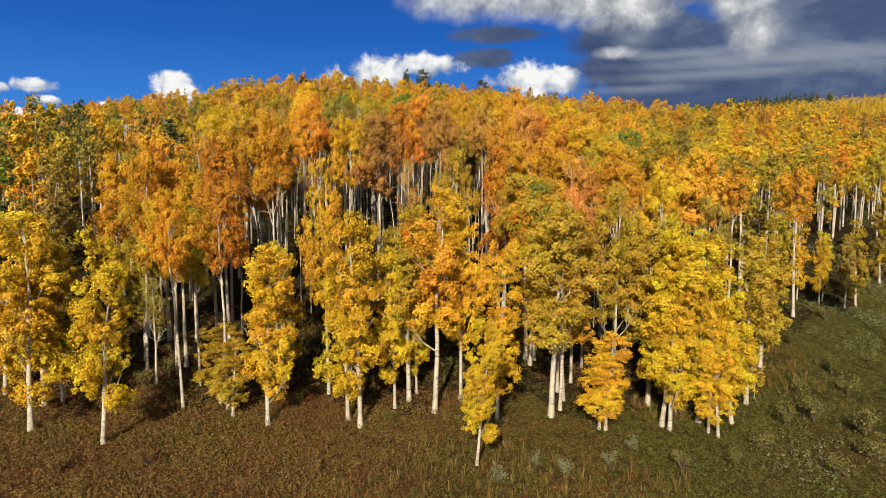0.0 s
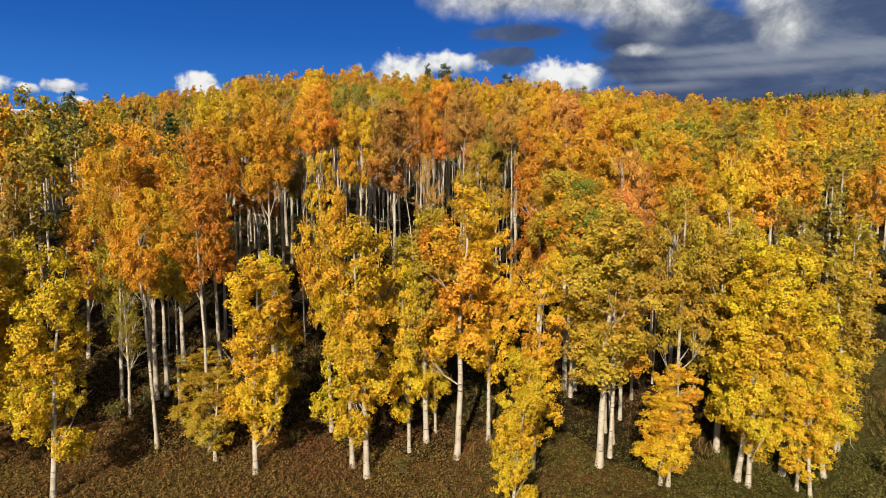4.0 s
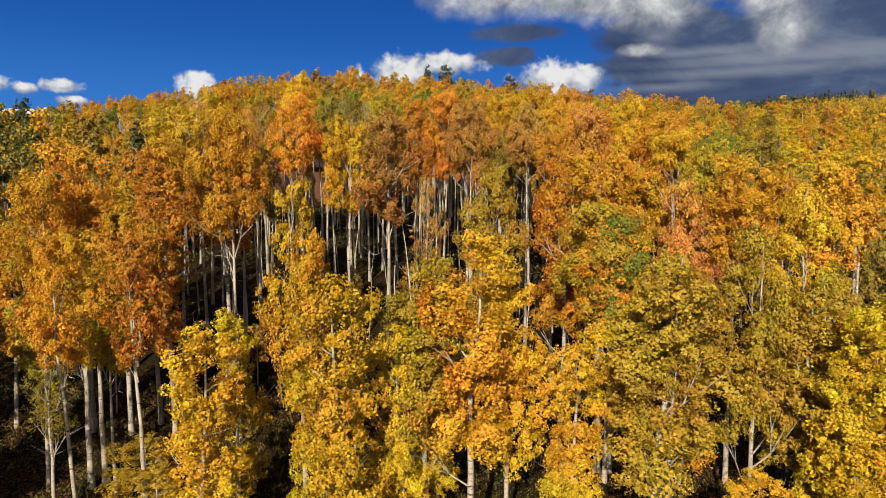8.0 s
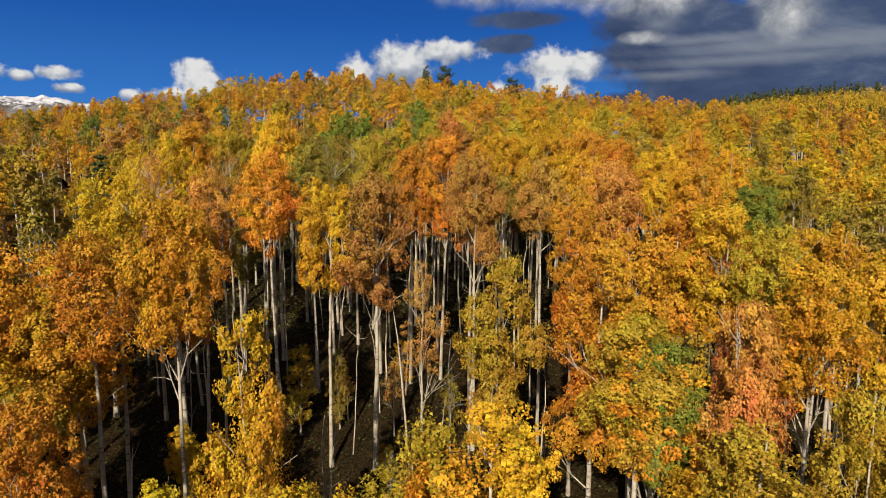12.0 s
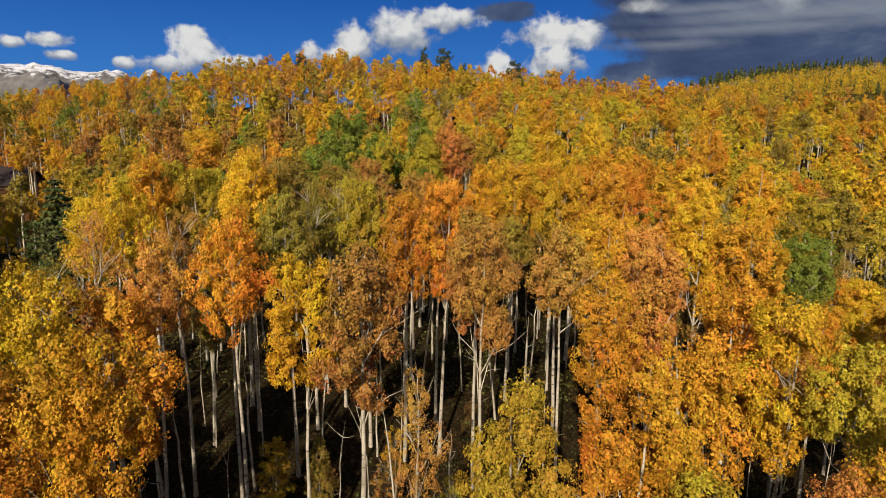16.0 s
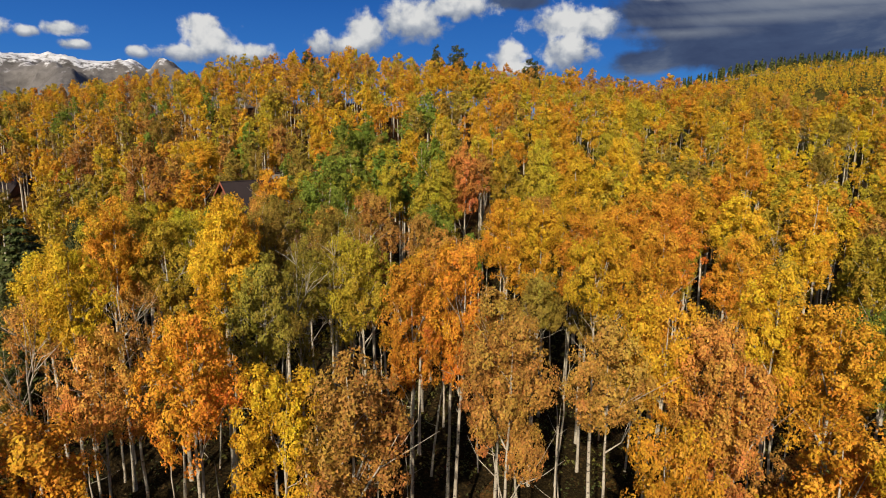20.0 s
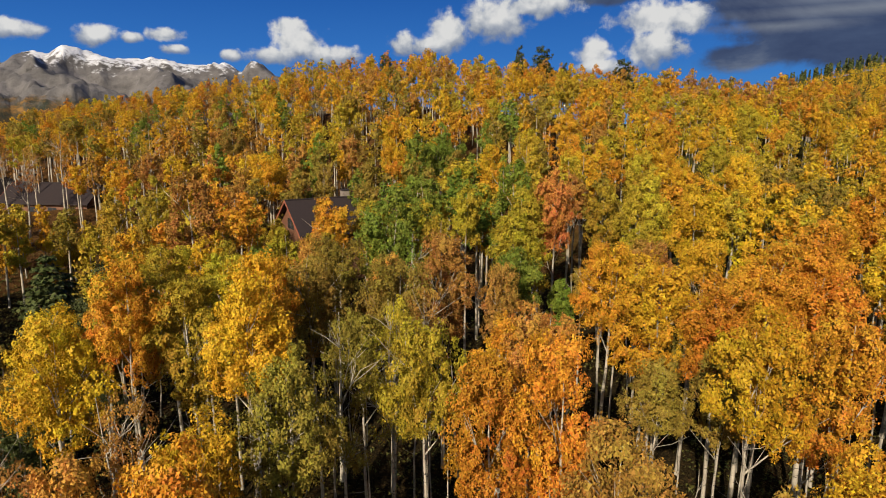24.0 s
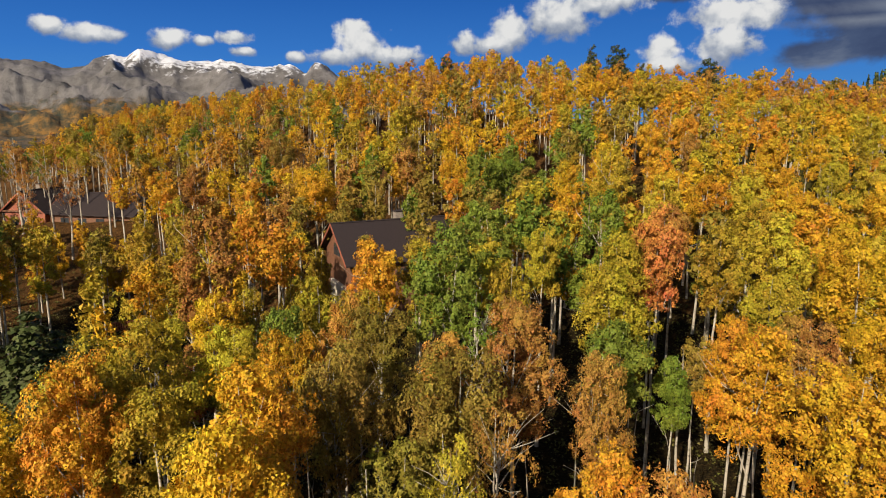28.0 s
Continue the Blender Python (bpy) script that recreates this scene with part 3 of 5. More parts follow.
aspen("skirt", "orange", 8.0, 57.3, 18.6, 0.80)
aspen("tall", "lime", 14.4, 57.4, 18.7, 0.64)
aspen("forest", "gold", -19.3, 57.4, 19.8, 0.63)
aspen("thin", "rust", -3.2, 58.6, 15.6, 0.62)
aspen("forest", "orange", -16.9, 59.8, 18.3, 0.91)
aspen("forest", "gold", 12.7, 59.9, 19.2, 0.76)
aspen("forest", "orange", 5.4, 61.2, 18.6, 0.62)
aspen("forest", "orange", 11.3, 61.9, 18.3, 0.91)
aspen("forest", "rust", -6.4, 62.8, 19.3, 0.82)
aspen("forest", "yellow", -9.3, 63.2, 18.9, 0.62)
aspen("tall", "orange", -12.8, 64.0, 20.0, 0.62)
aspen("forest", "red", 8.4, 64.0, 19.5, 0.62)
aspen("forest", "rust", -0.3, 64.6, 19.3, 0.62)
aspen("tall", "red", -18.0, 65.3, 17.7, 0.63)
aspen("tall", "rust", 4.0, 65.7, 18.9, 0.62)
aspen("thin", "rust", -21.3, 66.2, 18.9, 0.62)
aspen("forest", "red", 8.4, 66.8, 19.1, 0.62)
aspen("forest", "orange", 6.4, 67.8, 19.0, 0.62)
aspen("tall", "gold", -14.6, 68.0, 17.6, 0.62)
aspen("thin", "rust", -17.6, 68.3, 18.7, 0.62)
aspen("tall", "rust", -0.5, 69.4, 18.5, 0.65)
aspen("tall", "olive", -11.7, 70.3, 18.7, 0.62)
aspen("tall", "gold", -22.8, 71.2, 18.7, 0.62)
aspen("tall", "orange", 15.8, 71.4, 18.9, 0.86)
aspen("forest", "gold", 13.3, 71.7, 19.7, 0.66)
aspen("forest", "orange", -5.0, 72.5, 18.9, 0.62)
aspen("forest", "orange", -2.7, 73.0, 19.5, 0.62)
aspen("tall", "lime", -7.5, 73.7, 18.8, 0.62)
aspen("tall", "gold", -15.3, 74.0, 19.4, 0.67)
aspen("tall", "gold", 5.1, 74.0, 19.2, 0.62)
aspen("thin", "olive", -11.4, 74.8, 18.6, 0.62)
aspen("forest", "orange", 8.6, 75.6, 19.4, 0.62)
aspen("forest", "red", -3.1, 76.2, 18.6, 0.62)
aspen("forest", "orange", -23.0, 76.4, 18.5, 0.62)
aspen("forest", "gold", -27.3, 76.6, 15.5, 0.90)
aspen("forest", "gold", -16.7, 76.7, 19.1, 0.71)
aspen("forest", "lime", -19.8, 77.5, 17.7, 0.75)
aspen("thin", "lime", -9.9, 77.6, 18.0, 0.62)
aspen("tall", "lime", -24.2, 78.6, 17.5, 0.76)
aspen("thin", "rust", -9.0, 80.4, 17.3, 0.62)
aspen("forest", "olive", -15.2, 81.5, 17.5, 0.62)
aspen("forest", "lime", -24.6, 83.0, 16.9, 0.76)
aspen("forest", "orange", 5.9, 83.4, 17.0, 0.76)
aspen("forest", "olive", -11.6, 83.5, 16.7, 0.80)
aspen("forest", "gold", 2.6, 83.5, 18.2, 0.76)
aspen("forest", "gold", -19.3, 84.5, 16.6, 0.62)
aspen("forest", "lime", -22.0, 84.7, 16.2, 0.67)
aspen("forest", "orange", 7.7, 85.0, 17.2, 0.87)
aspen("tall", "orange", 16.9, 85.7, 17.1, 0.95)
aspen("forest", "red", -12.3, 86.1, 16.3, 0.62)
aspen("forest", "rust", -5.5, 86.5, 16.1, 0.62)
aspen("forest", "olive", -15.9, 86.7, 17.0, 0.73)
aspen("tall", "red", -18.3, 87.9, 16.2, 0.62)
aspen("forest", "orange", 9.9, 88.9, 17.3, 0.78)
aspen("tall", "gold", 0.5, 88.9, 16.4, 0.86)
aspen("forest", "rust", -9.5, 89.1, 16.8, 0.82)
aspen("forest", "orange", 13.0, 90.0, 17.2, 1.00)
aspen("forest", "gold", 6.0, 90.8, 16.5, 0.79)
aspen("forest", "rust", 3.5, 91.4, 16.1, 0.62)
aspen("forest", "orange", 0.6, 91.5, 15.8, 0.62)
aspen("tall", "lime", 30.6, 92.8, 17.5, 0.89, False)
aspen("forest", "olive", 34.3, 94.5, 17.9, 0.96, False)
aspen("forest", "lime", -5.1, 94.7, 16.6, 0.78, False)
aspen("forest", "green", -14.6, 96.1, 17.2, 0.93, False)
aspen("forest", "lime", -5.5, 99.2, 16.8, 0.77, False)
aspen("tall", "orange", 17.2, 100.0, 16.9, 0.85, False)
aspen("forest", "red", -2.6, 100.6, 18.3, 0.62, False)
aspen("forest", "gold", 23.3, 101.2, 16.7, 1.03, False)
aspen("forest", "gold", 30.7, 101.8, 17.6, 0.98, False)
aspen("tall", "lime", -9.9, 102.3, 16.3, 0.65, False)
aspen("skirt", "yellow", -22.2, 102.3, 11.4, 1.03, False)
aspen("forest", "gold", 8.7, 104.0, 16.6, 0.64, False)
aspen("forest", "lime", 1.6, 104.2, 16.6, 0.75, False)
aspen("forest", "green", -6.4, 106.8, 18.1, 0.90, False)
aspen("forest", "orange", -23.2, 106.9, 12.2, 0.5, False)
aspen("skirt", "lime", -42.1, 108.0, 16.7, 1.03, False)
aspen("skirt", "lime", -53.0, 114.6, 16.8, 1.03, False)
aspen("skirt", "lime", -35.2, 114.2, 12.6, 0.75, False)
aspen("tall", "gold", 10.0, 122.9, 16.1, 1.00, False)
aspen("forest", "orange", 31.7, 125.7, 16.1, 1.02, False)
aspen("forest", "lime", 7.3, 127.8, 16.0, 1.01, False)
aspen("forest", "gold", 0.8, 128.7, 15.8, 1.09, False)
aspen("forest", "gold", -41.4, 132.6, 16.4, 1.05, False)
aspen("skirt", "orange", -52.6, 135.1, 17.0, 1.01, False)
aspen("skirt", "green", -18.0, 141.6, 17.5, 0.99, False)
aspen("forest", "rust", -66.8, 144.0, 15.1, 1.14, False)
aspen("skirt", "green", -39.5, 145.1, 16.2, 1.06, False)
aspen("forest", "orange", 24.2, 147.9, 15.8, 1.09, False)
aspen("skirt", "yellow", -6.9, 148.2, 15.6, 1.11, False)
aspen("skirt", "olive", -36.9, 155.0, 15.6, 1.10, False)
aspen("skirt", "olive", -61.7, 157.2, 15.3, 1.13, False)
# trees at the sides and up the hill
aspen("edge", "olive", -46.7, 46.0, 13.8, 0.90, False)
aspen("skirt", "lime", -45.3, 50.7, 13.2, 0.89, False)
aspen("edge", "olive", -43.8, 46.6, 12.4, 1.02, False)
aspen("edge", "gold", -39.8, 46.1, 12.1, 0.88, False)
aspen("edge", "gold", -40.0, 49.3, 13.3, 0.94, False)
aspen("edge", "lime", -36.5, 47.1, 13.1, 0.91, False)
aspen("edge", "olive", -33.5, 51.2, 13.2, 0.99, False)
aspen("skirt", "olive", -30.6, 49.6, 15.3, 0.86, False)
aspen("skirt", "lime", -24.2, 50.7, 14.2, 0.95)
aspen("skirt", "orange", -28.5, 54.0, 13.5, 0.95, False)
aspen("skirt", "gold", -28.0, 59.5, 14.5, 0.95, False)
aspen("skirt", "gold", -24.2, 60.5, 14.5, 0.95)
aspen("forest", "orange", 25.2, 61.7, 18.1, 0.93, False)
aspen("forest", "lime", 46.2, 62.6, 15.5, 0.90, False)
aspen("thin", "olive", -24.8, 66.2, 16.2, 0.90)
aspen("forest", "gold", 24.9, 69.2, 16.8, 0.86, False)
aspen("tall", "gold", 31.8, 70.1, 16.3, 0.81, False)
aspen("tall", "orange", 39.7, 71.1, 17.4, 0.91, False)
aspen("forest", "green", 21.2, 74.6, 17.6, 0.78)
aspen("forest", "dark", -29.2, 82.4, 14.8, 0.76, False)
aspen("forest", "rust", -30.9, 95.1, 18.2, 0.87, False)
aspen("tall", "orange", -20.0, 97.4, 16.2, 0.80, False)
aspen("forest", "gold", 7.7, 97.6, 17.4, 0.82, False)
aspen("edge", "lime", -27.6, 101.6, 11.5, 0.96, False)
aspen("forest", "red", -2.5, 106.2, 15.1, 0.60, False)
aspen("forest", "lime", 5.8, 107.1, 16.7, 0.87, False)
aspen("tall", "lime", 74.0, 108.3, 16.4, 0.92, False)
aspen("forest", "green", -14.7, 108.8, 16.3, 0.84, False)
aspen("edge", "lime", -31.6, 112.6, 11.5, 0.98, False)
aspen("tall", "rust", -0.6, 113.5, 15.8, 0.76, False)
aspen("tall", "lime", 5.8, 117.5, 15.4, 0.87, False)
aspen("forest", "gold", 16.1, 119.1, 18.0, 0.76, False)
aspen("edge", "lime", -54.2, 119.8, 10.0, 0.96, False)
aspen("forest", "lime", -1.1, 120.2, 16.7, 0.86, False)
aspen("edge", "gold", -76.0, 123.2, 10.0, 1.07, False)
aspen("tall", "gold", 2.7, 124.8, 16.3, 0.77, False)
aspen("edge", "yellow", -69.8, 125.7, 10.0, 1.03, False)
aspen("forest", "lime", -6.1, 125.9, 18.8, 0.83, False)
aspen("tall", "gold", 12.1, 126.9, 15.0, 0.81, False)
aspen("edge", "gold", -56.0, 127.3, 10.0, 0.93, False)
aspen("edge", "gold", -63.6, 128.4, 10.0, 1.09, False)
aspen("forest", "gold", -10.1, 129.3, 16.1, 0.77, False)
aspen("edge", "gold", -70.9, 129.8, 10.0, 1.09, False)
aspen("forest", "green", -19.8, 130.0, 17.8, 0.79, False)
aspen("forest", "gold", 10.4, 131.4, 18.8, 0.84, False)
aspen("tall", "orange", 36.8, 132.4, 19.0, 0.85, False)
aspen("tall", "orange", -0.5, 132.6, 17.0, 0.82, False)
aspen("thin", "rust", -87.7, 132.6, 16.4, 0.90, False)
aspen("forest", "olive", -33.8, 133.6, 14.3, 0.89, False)
aspen("edge", "green", -61.4, 133.9, 11.5, 0.96, False)
aspen("tall", "green", -17.6, 134.4, 16.7, 0.83, False)
aspen("edge", "gold", -69.4, 134.6, 10.0, 0.91, False)
aspen("tall", "lime", 19.8, 135.1, 17.8, 0.92, False)
aspen("tall", "gold", -47.1, 137.8, 16.2, 0.87, False)
aspen("thin", "rust", -85.7, 138.3, 15.8, 1.05, False)
aspen("edge", "green", -62.8, 138.4, 11.5, 1.07, False)
aspen("forest", "yellow", -6.3, 139.3, 16.6, 0.91, False)
aspen("forest", "gold", -26.0, 140.6, 15.6, 0.76, False)
aspen("thin", "rust", -87.8, 142.8, 15.5, 0.92, False)
aspen("thin", "rust", -93.4, 143.0, 16.1, 0.99, False)
aspen("forest", "lime", 19.4, 144.3, 15.6, 0.80, False)
aspen("thin", "rust", -103.3, 145.8, 17.3, 1.10, False)
aspen("thin", "rust", -86.3, 147.0, 17.1, 0.99, False)
aspen("tall", "olive", 54.6, 148.0, 17.5, 0.82, False)
aspen("forest", "rust", 3.7, 149.5, 15.6, 0.92, False)
aspen("tall", "gold", 17.6, 149.6, 16.8, 0.76, False)
aspen("forest", "olive", -55.8, 150.8, 17.3, 0.76, False)
aspen("thin", "gold", -73.1, 152.3, 16.4, 1.07, False)
aspen("tall", "orange", -1.4, 153.3, 16.3, 0.84, False)
aspen("tall", "orange", 3.8, 154.7, 17.3, 0.87, False)
aspen("tall", "olive", -93.3, 160.2, 16.6, 0.80, False)
aspen("forest", "lime", 28.0, 160.8, 18.8, 0.82, False)
aspen("forest", "gold", 41.5, 165.7, 18.6, 0.81, False)
aspen("tall", "olive", 71.5, 173.6, 18.6, 0.87, False)
aspen("tall", "orange", 66.4, 183.8, 16.9, 0.90, False)
aspen("forest", "rust", 94.2, 190.0, 17.6, 0.91, False)
# young golden trees below the upper house
aspen("skirt", "gold", -85.1, 128.0, 9.5, 0.95, False)
aspen("skirt", "gold", -84.5, 131.0, 10.5, 0.95, False)
aspen("skirt", "yellow", -77.4, 128.0, 10, 0.95, False)
aspen("skirt", "gold", -76.6, 131.0, 10.5, 0.95, False)
aspen("skirt", "yellow", -70.0, 128.0, 10, 0.95, False)
aspen("skirt", "gold", -68.5, 130.0, 9.5, 0.95, False)
# slim trees before the timber house
aspen("skirt", "olive", -26.6, 112.6, 13.0, 0.60, False)
aspen("forest", "lime", -30.6, 111.0, 11.0, 0.60, False)
# dark leafy trees in the hollow
aspen("edge", "dark", -35.2, 82.0, 8.5, 1.30, False)
aspen("edge", "dark", -32.8, 79.4, 7.5, 1.30, False)
aspen("edge", "olive", -38.6, 83.6, 9.0, 1.30, False)
aspen("edge", "dark", -31.2, 84.8, 7.5, 1.40, False)
aspen("edge", "dark", -34.6, 76.4, 7.5, 1.40, False)
aspen("edge", "dark", -41.5, 90.5, 9.5, 1.30, False)
# saplings in the shade
aspen("edge", "olive", -1.6, 55.4, 5.5, 1.1)
aspen("thin", "rust", -9.0, 67.5, 3.6, 1.1)
aspen("skirt", "gold", -16.1, 57.5, 6.4, 1.1)
aspen("edge", "lime", -11.9, 65.8, 6.5, 1.1)
aspen("thin", "olive", -5.0, 58.2, 4.8, 1.1)
aspen("skirt", "rust", -15.2, 59.7, 4.4, 1.1)
aspen("thin", "lime", -1.8, 64.4, 5.4, 1.1)
aspen("edge", "rust", -0.1, 65.6, 3.9, 1.1)
aspen("thin", "gold", -5.2, 67.8, 6.1, 1.1)
aspen("skirt", "lime", -5.4, 60.5, 3.6, 1.1)
aspen("edge", "olive", -9.4, 66.6, 5.7, 1.1)
aspen("thin", "rust", -5.6, 66.0, 5.3, 1.1)
aspen("skirt", "gold", -13.0, 61.9, 4.8, 1.1)

# ---- the wood behind: one mass of trees for each tint ----
def far_wood(name, spots, hue, label, per=220, leaf=0.6, conifer=False, trunks=True, wide=2.25, high=(0.4, 0.6)):
    """Many trees in one mesh, with trunks; spots are x, y, height rows."""
    if not len(spots):
        return
    rng = np.random.default_rng(len(spots) + int(spots[0][0] * 7) % 97)
    vs, tubes = [], []
    for x, y, tall in spots:
        z0, s = height(x, y), tall / 15.0
        lean = rng.normal(0, 0.025, 2)
        if conifer:
            u = rng.uniform(0, 1, per) ** 0.7
            a = rng.uniform(0, 6.283, per)
            r = (0.16 + 2.0 * u) * rng.uniform(0.35, 1.0, per) * s
            pts = np.stack([r * np.cos(a), r * np.sin(a), tall * (1 - 0.88 * u)], 1)
            sizes = leaf * rng.uniform(0.6, 1.25, per)
            ways = np.stack([np.cos(a) * 0.6, np.sin(a) * 0.6, np.full(per, 0.6)], 1) + rng.normal(0, 0.3, (per, 3))
        else:
            pts, ways, sizes, _ = crown_points(rng, per, rng.uniform(*high), wide * rng.uniform(0.8, 1.2), max(50, per // 10), lean, 12, per // 60, leaf)
            pts = pts * s
        vs.append(leaves(rng, pts + [x, y, z0], ways, s * sizes, 3, 0.25))
        if trunks:
            p = np.array([[0, 0, -0.5], [lean[0] * 6, lean[1] * 6, tall * 0.45], [lean[0] * 12, lean[1] * 12, tall * 0.8]]) + [x, y, z0]
            tubes.append(tube(p, [0.16 * s, 0.12 * s, 0.03 * s], 5))
    root = leaf_mesh(name, np.concatenate(vs), 3, NEEDLE if conifer else LEAF)
    ob = tagged(new(name, root), label, "trees", kind="stuff")
    ob.color = (*HUES[hue], 1)
    if trunks:
        t = part("trunks", tube_mesh("trunks", tubes, BARK), ob, "pale bare trunks")
        tagged(t, kind="stuff")


def pole_mass(name, spots, label):
    """Slim bare stems of the grove's shaded inside, in one mesh."""
    rng = np.random.default_rng(77)
    tubes = []
    for x, y, tall in spots:
        z0, lean, bend = height(x, y), rng.normal(0, 0.035, 2), rng.normal(0, 0.12, 2)
        fs = np.array([0, 0.15, 0.3, 0.45, 0.6, 0.75, 0.9, 1.0])
        sway = rng.normal(0, 0.07, (8, 2)).cumsum(0) * fs[:, None] * 1.6
        p = np.stack([x + lean[0] * tall * fs + sway[:, 0], y + lean[1] * tall * fs + sway[:, 1], z0 - 0.4 + (tall + 0.4) * fs], 1)
        r = rng.uniform(0.035, 0.1)
        tubes.append(tube(p, r * np.array([1.3, 1.0, 0.93, 0.86, 0.75, 0.55, 0.3, 0.08]), 6))
        for _ in range(rng.integers(1, 4)):
            k = rng.integers(3, 7)
            a, out = rng.uniform(0, 6.283), rng.uniform(0.5, 1.4)
            tip = p[k] + [out * math.cos(a), out * math.sin(a), rng.uniform(0.1, 0.8)]
            tubes.append(tube([p[k], (p[k] + tip) / 2 + [0, 0, -0.06], tip], [0.02, 0.013, 0.004], 4))
    tagged(new(name, tube_mesh(name, tubes, BARK)), label, "trees", kind="stuff")


def scatter(rng, x0, x1, y0, y1, step, keep):
    spots = []
    y = y0
    while y < y1:
        x = x0
        while x < x1:
            px, py = x + rng.uniform(-0.46, 0.46) * step, y + rng.uniform(-0.46, 0.46) * step
            if keep(px, py):
                spots.append((px, py))
            x += step
        y += step
    return spots



def zone(rng, x, y):
    """Tint of the trees by place: green in the hollow, rust along the crest, gold to the east."""
    v = noise.noise((x * 0.04, y * 0.04, 3.1)) + rng.uniform(-0.5, 0.5)
    if y > 195:
        names = ("olive", "gold", "orange", "rust", "gold", "orange", "lime")
    elif x > 30 and y < 112:
        names = ("olive", "lime", "olive", "lime", "gold", "olive", "gold", "rust")
    elif x < -28:
        names = ("olive", "green", "olive", "lime", "olive", "gold", "green", "dark") if y < 85 else ("olive", "green", "lime", "gold", "lime", "gold", "orange", "lime") if y < 120 else ("olive", "green", "gold", "rust", "lime", "gold", "orange", "olive")
    elif x < -15 and y < 88:
        names = ("olive", "rust", "olive", "green", "olive", "rust", "gold", "olive")
    elif y < 88:
        names = ("olive", "gold", "orange", "orange", "gold", "rust", "orange", "red")
    elif x < 8 and y < 150:
        names = ("green", "lime", "olive", "green", "lime", "gold", "lime", "orange")
    elif x < 8:
        names = ("green", "olive", "gold", "lime", "orange", "gold", "lime", "rust")
    else:
        names = ("olive", "lime", "gold", "yellow", "lime", "gold", "orange", "lime")
    return names[int(max(0, min(0.999, v * 0.75 + 0.5)) * len(names))]


def clear_of(x, y, spots, gap):
    return all((x - a) ** 2 + (y - b) ** 2 > gap * gap for a, b in spots)


CLEARINGS = ((-29, 117, 9, 12), (-50, 102, 7, 9), (-101, 141, 16, 13), (-52, 113, 11, 9), (-14, 54, 4, 6), (-6.5, 55, 2.5, 5), (-8.5, 60, 8.5, 12), (3, 71, 2, 4))


def wooded(x, y, gap=3.7):
    """Where the wood stands: behind the meadow's edge, clear of the houses and of the trees planted one by one."""
    if any(((x - a) / r) ** 2 + ((y - b) / s) ** 2 < 1 for a, b, r, s in CLEARINGS):
        return False
    edge = 56 if x < 16 else 56 + (x - 16) * 1.02
    return y > edge and clear_of(x, y, PLANTED, gap) and height(x, y) > -8


rng = random.Random(5)
tints, poles = {}, []
for x, y in scatter(rng, -34, 34, 53, 100, 3.8, lambda x, y: y > (53 if x < 16 else 53 + (x - 16))):
    if clear_of(x, y, PLANTED, 1.0):
        poles.append((x, y, rng.uniform(7, 12)))
pole_mass("aspen_poles", poles, "slim white aspen stems inside the shaded grove")
for x, y in scatter(rng, -27, 34, 62, 104, 3.7, lambda x, y: wooded(x, y, 3.0)):
    if clear_of(x, y, PLANTED, 3.0):
        form = rng.choice(("forest", "forest", "tall", "forest", "tall", "thin"))
        aspen(form, zone(rng, x, y), round(x, 1), round(y, 1), rng.uniform(11.5, 15.5), rng.uniform(0.66, 0.84), y < 80)
for x, y in scatter(rng, -62, 56, 100, 152, 4.4, lambda x, y: wooded(x, y, 3.3)):
    PLANTED.append((x, y))
    tints.setdefault((zone(rng, x, y), None), []).append((x, y, rng.uniform(12.5, 16.0)))
for (hue, _), spots in tints.items():
    far_wood("aspen_stand", spots, hue, f"stand of {WORDS[hue]} aspens above the grove", 2000, 0.29, wide=2.1, high=(0.52, 0.66))
tints = {}
for x, y in scatter(rng, -75, 95, 56, 112, 4.6, lambda x, y: wooded(x, y) and not (-27 < x < 34 and y < 104)):
    tints.setdefault((zone(rng, x, y), x > 30), []).append((x, y, rng.uniform(13.5, 16.5) if x < 34 else rng.uniform(14, 19)))
for (hue, low), spots in tints.items():
    far_wood("aspen_wood", spots, hue, f"dense wood of {WORDS[hue]} aspens on the hillside", 1500, 0.30, high=(0.08, 0.36) if low else (0.4, 0.58))
tints = {}
for x, y in scatter(rng, -150, 120, 112, 192, 5.0, wooded):
    tints.setdefault((zone(rng, x, y), False), []).append((x, y, rng.uniform(13, 17.5) if x > -70 else rng.uniform(12, 15)))
for x, y in scatter(rng, -150, 110, 190, 220, 3.6, lambda x, y: wooded(x, y, 3.2)):
    tints.setdefault((zone(rng, x, y), True), []).append((x, y, rng.uniform(11.5, 15) if x > -70 else rng.uniform(10, 12.5)))
for (hue, crest), spots in tints.items():
    far_wood("aspen_wood", spots, hue, f"dense wood of {WORDS[hue]} aspens on the {'crest' if crest else 'upper hillside'}", 1250, 0.31, wide=2.2, high=(0.48, 0.64) if crest else (0.5, 0.68))
tints = {}
for x, y in scatter(rng, 96, 190, 96, 220, 6.2, wooded):
    tints.setdefault(zone(rng, x, y), []).append((x, y, rng.uniform(14, 18)))
for hue, spots in tints.items():
    far_wood("aspen_wood", spots, hue, f"wood of {WORDS[hue]} aspens beyond the meadow", 600, 0.5, wide=2.8, high=(0.2, 0.45))
rng = random.Random(8)
hill = {"yellow": [], "lime": [], "gold": [], "olive": []}
for x, y in scatter(rng, 120, 620, 520, 650, 6.0, lambda x, y: height(x, y) > 44):
    hill[rng.choice(("yellow", "yellow", "lime", "gold", "gold", "olive"))].append((x, y, rng.uniform(6.5, 9.5)))
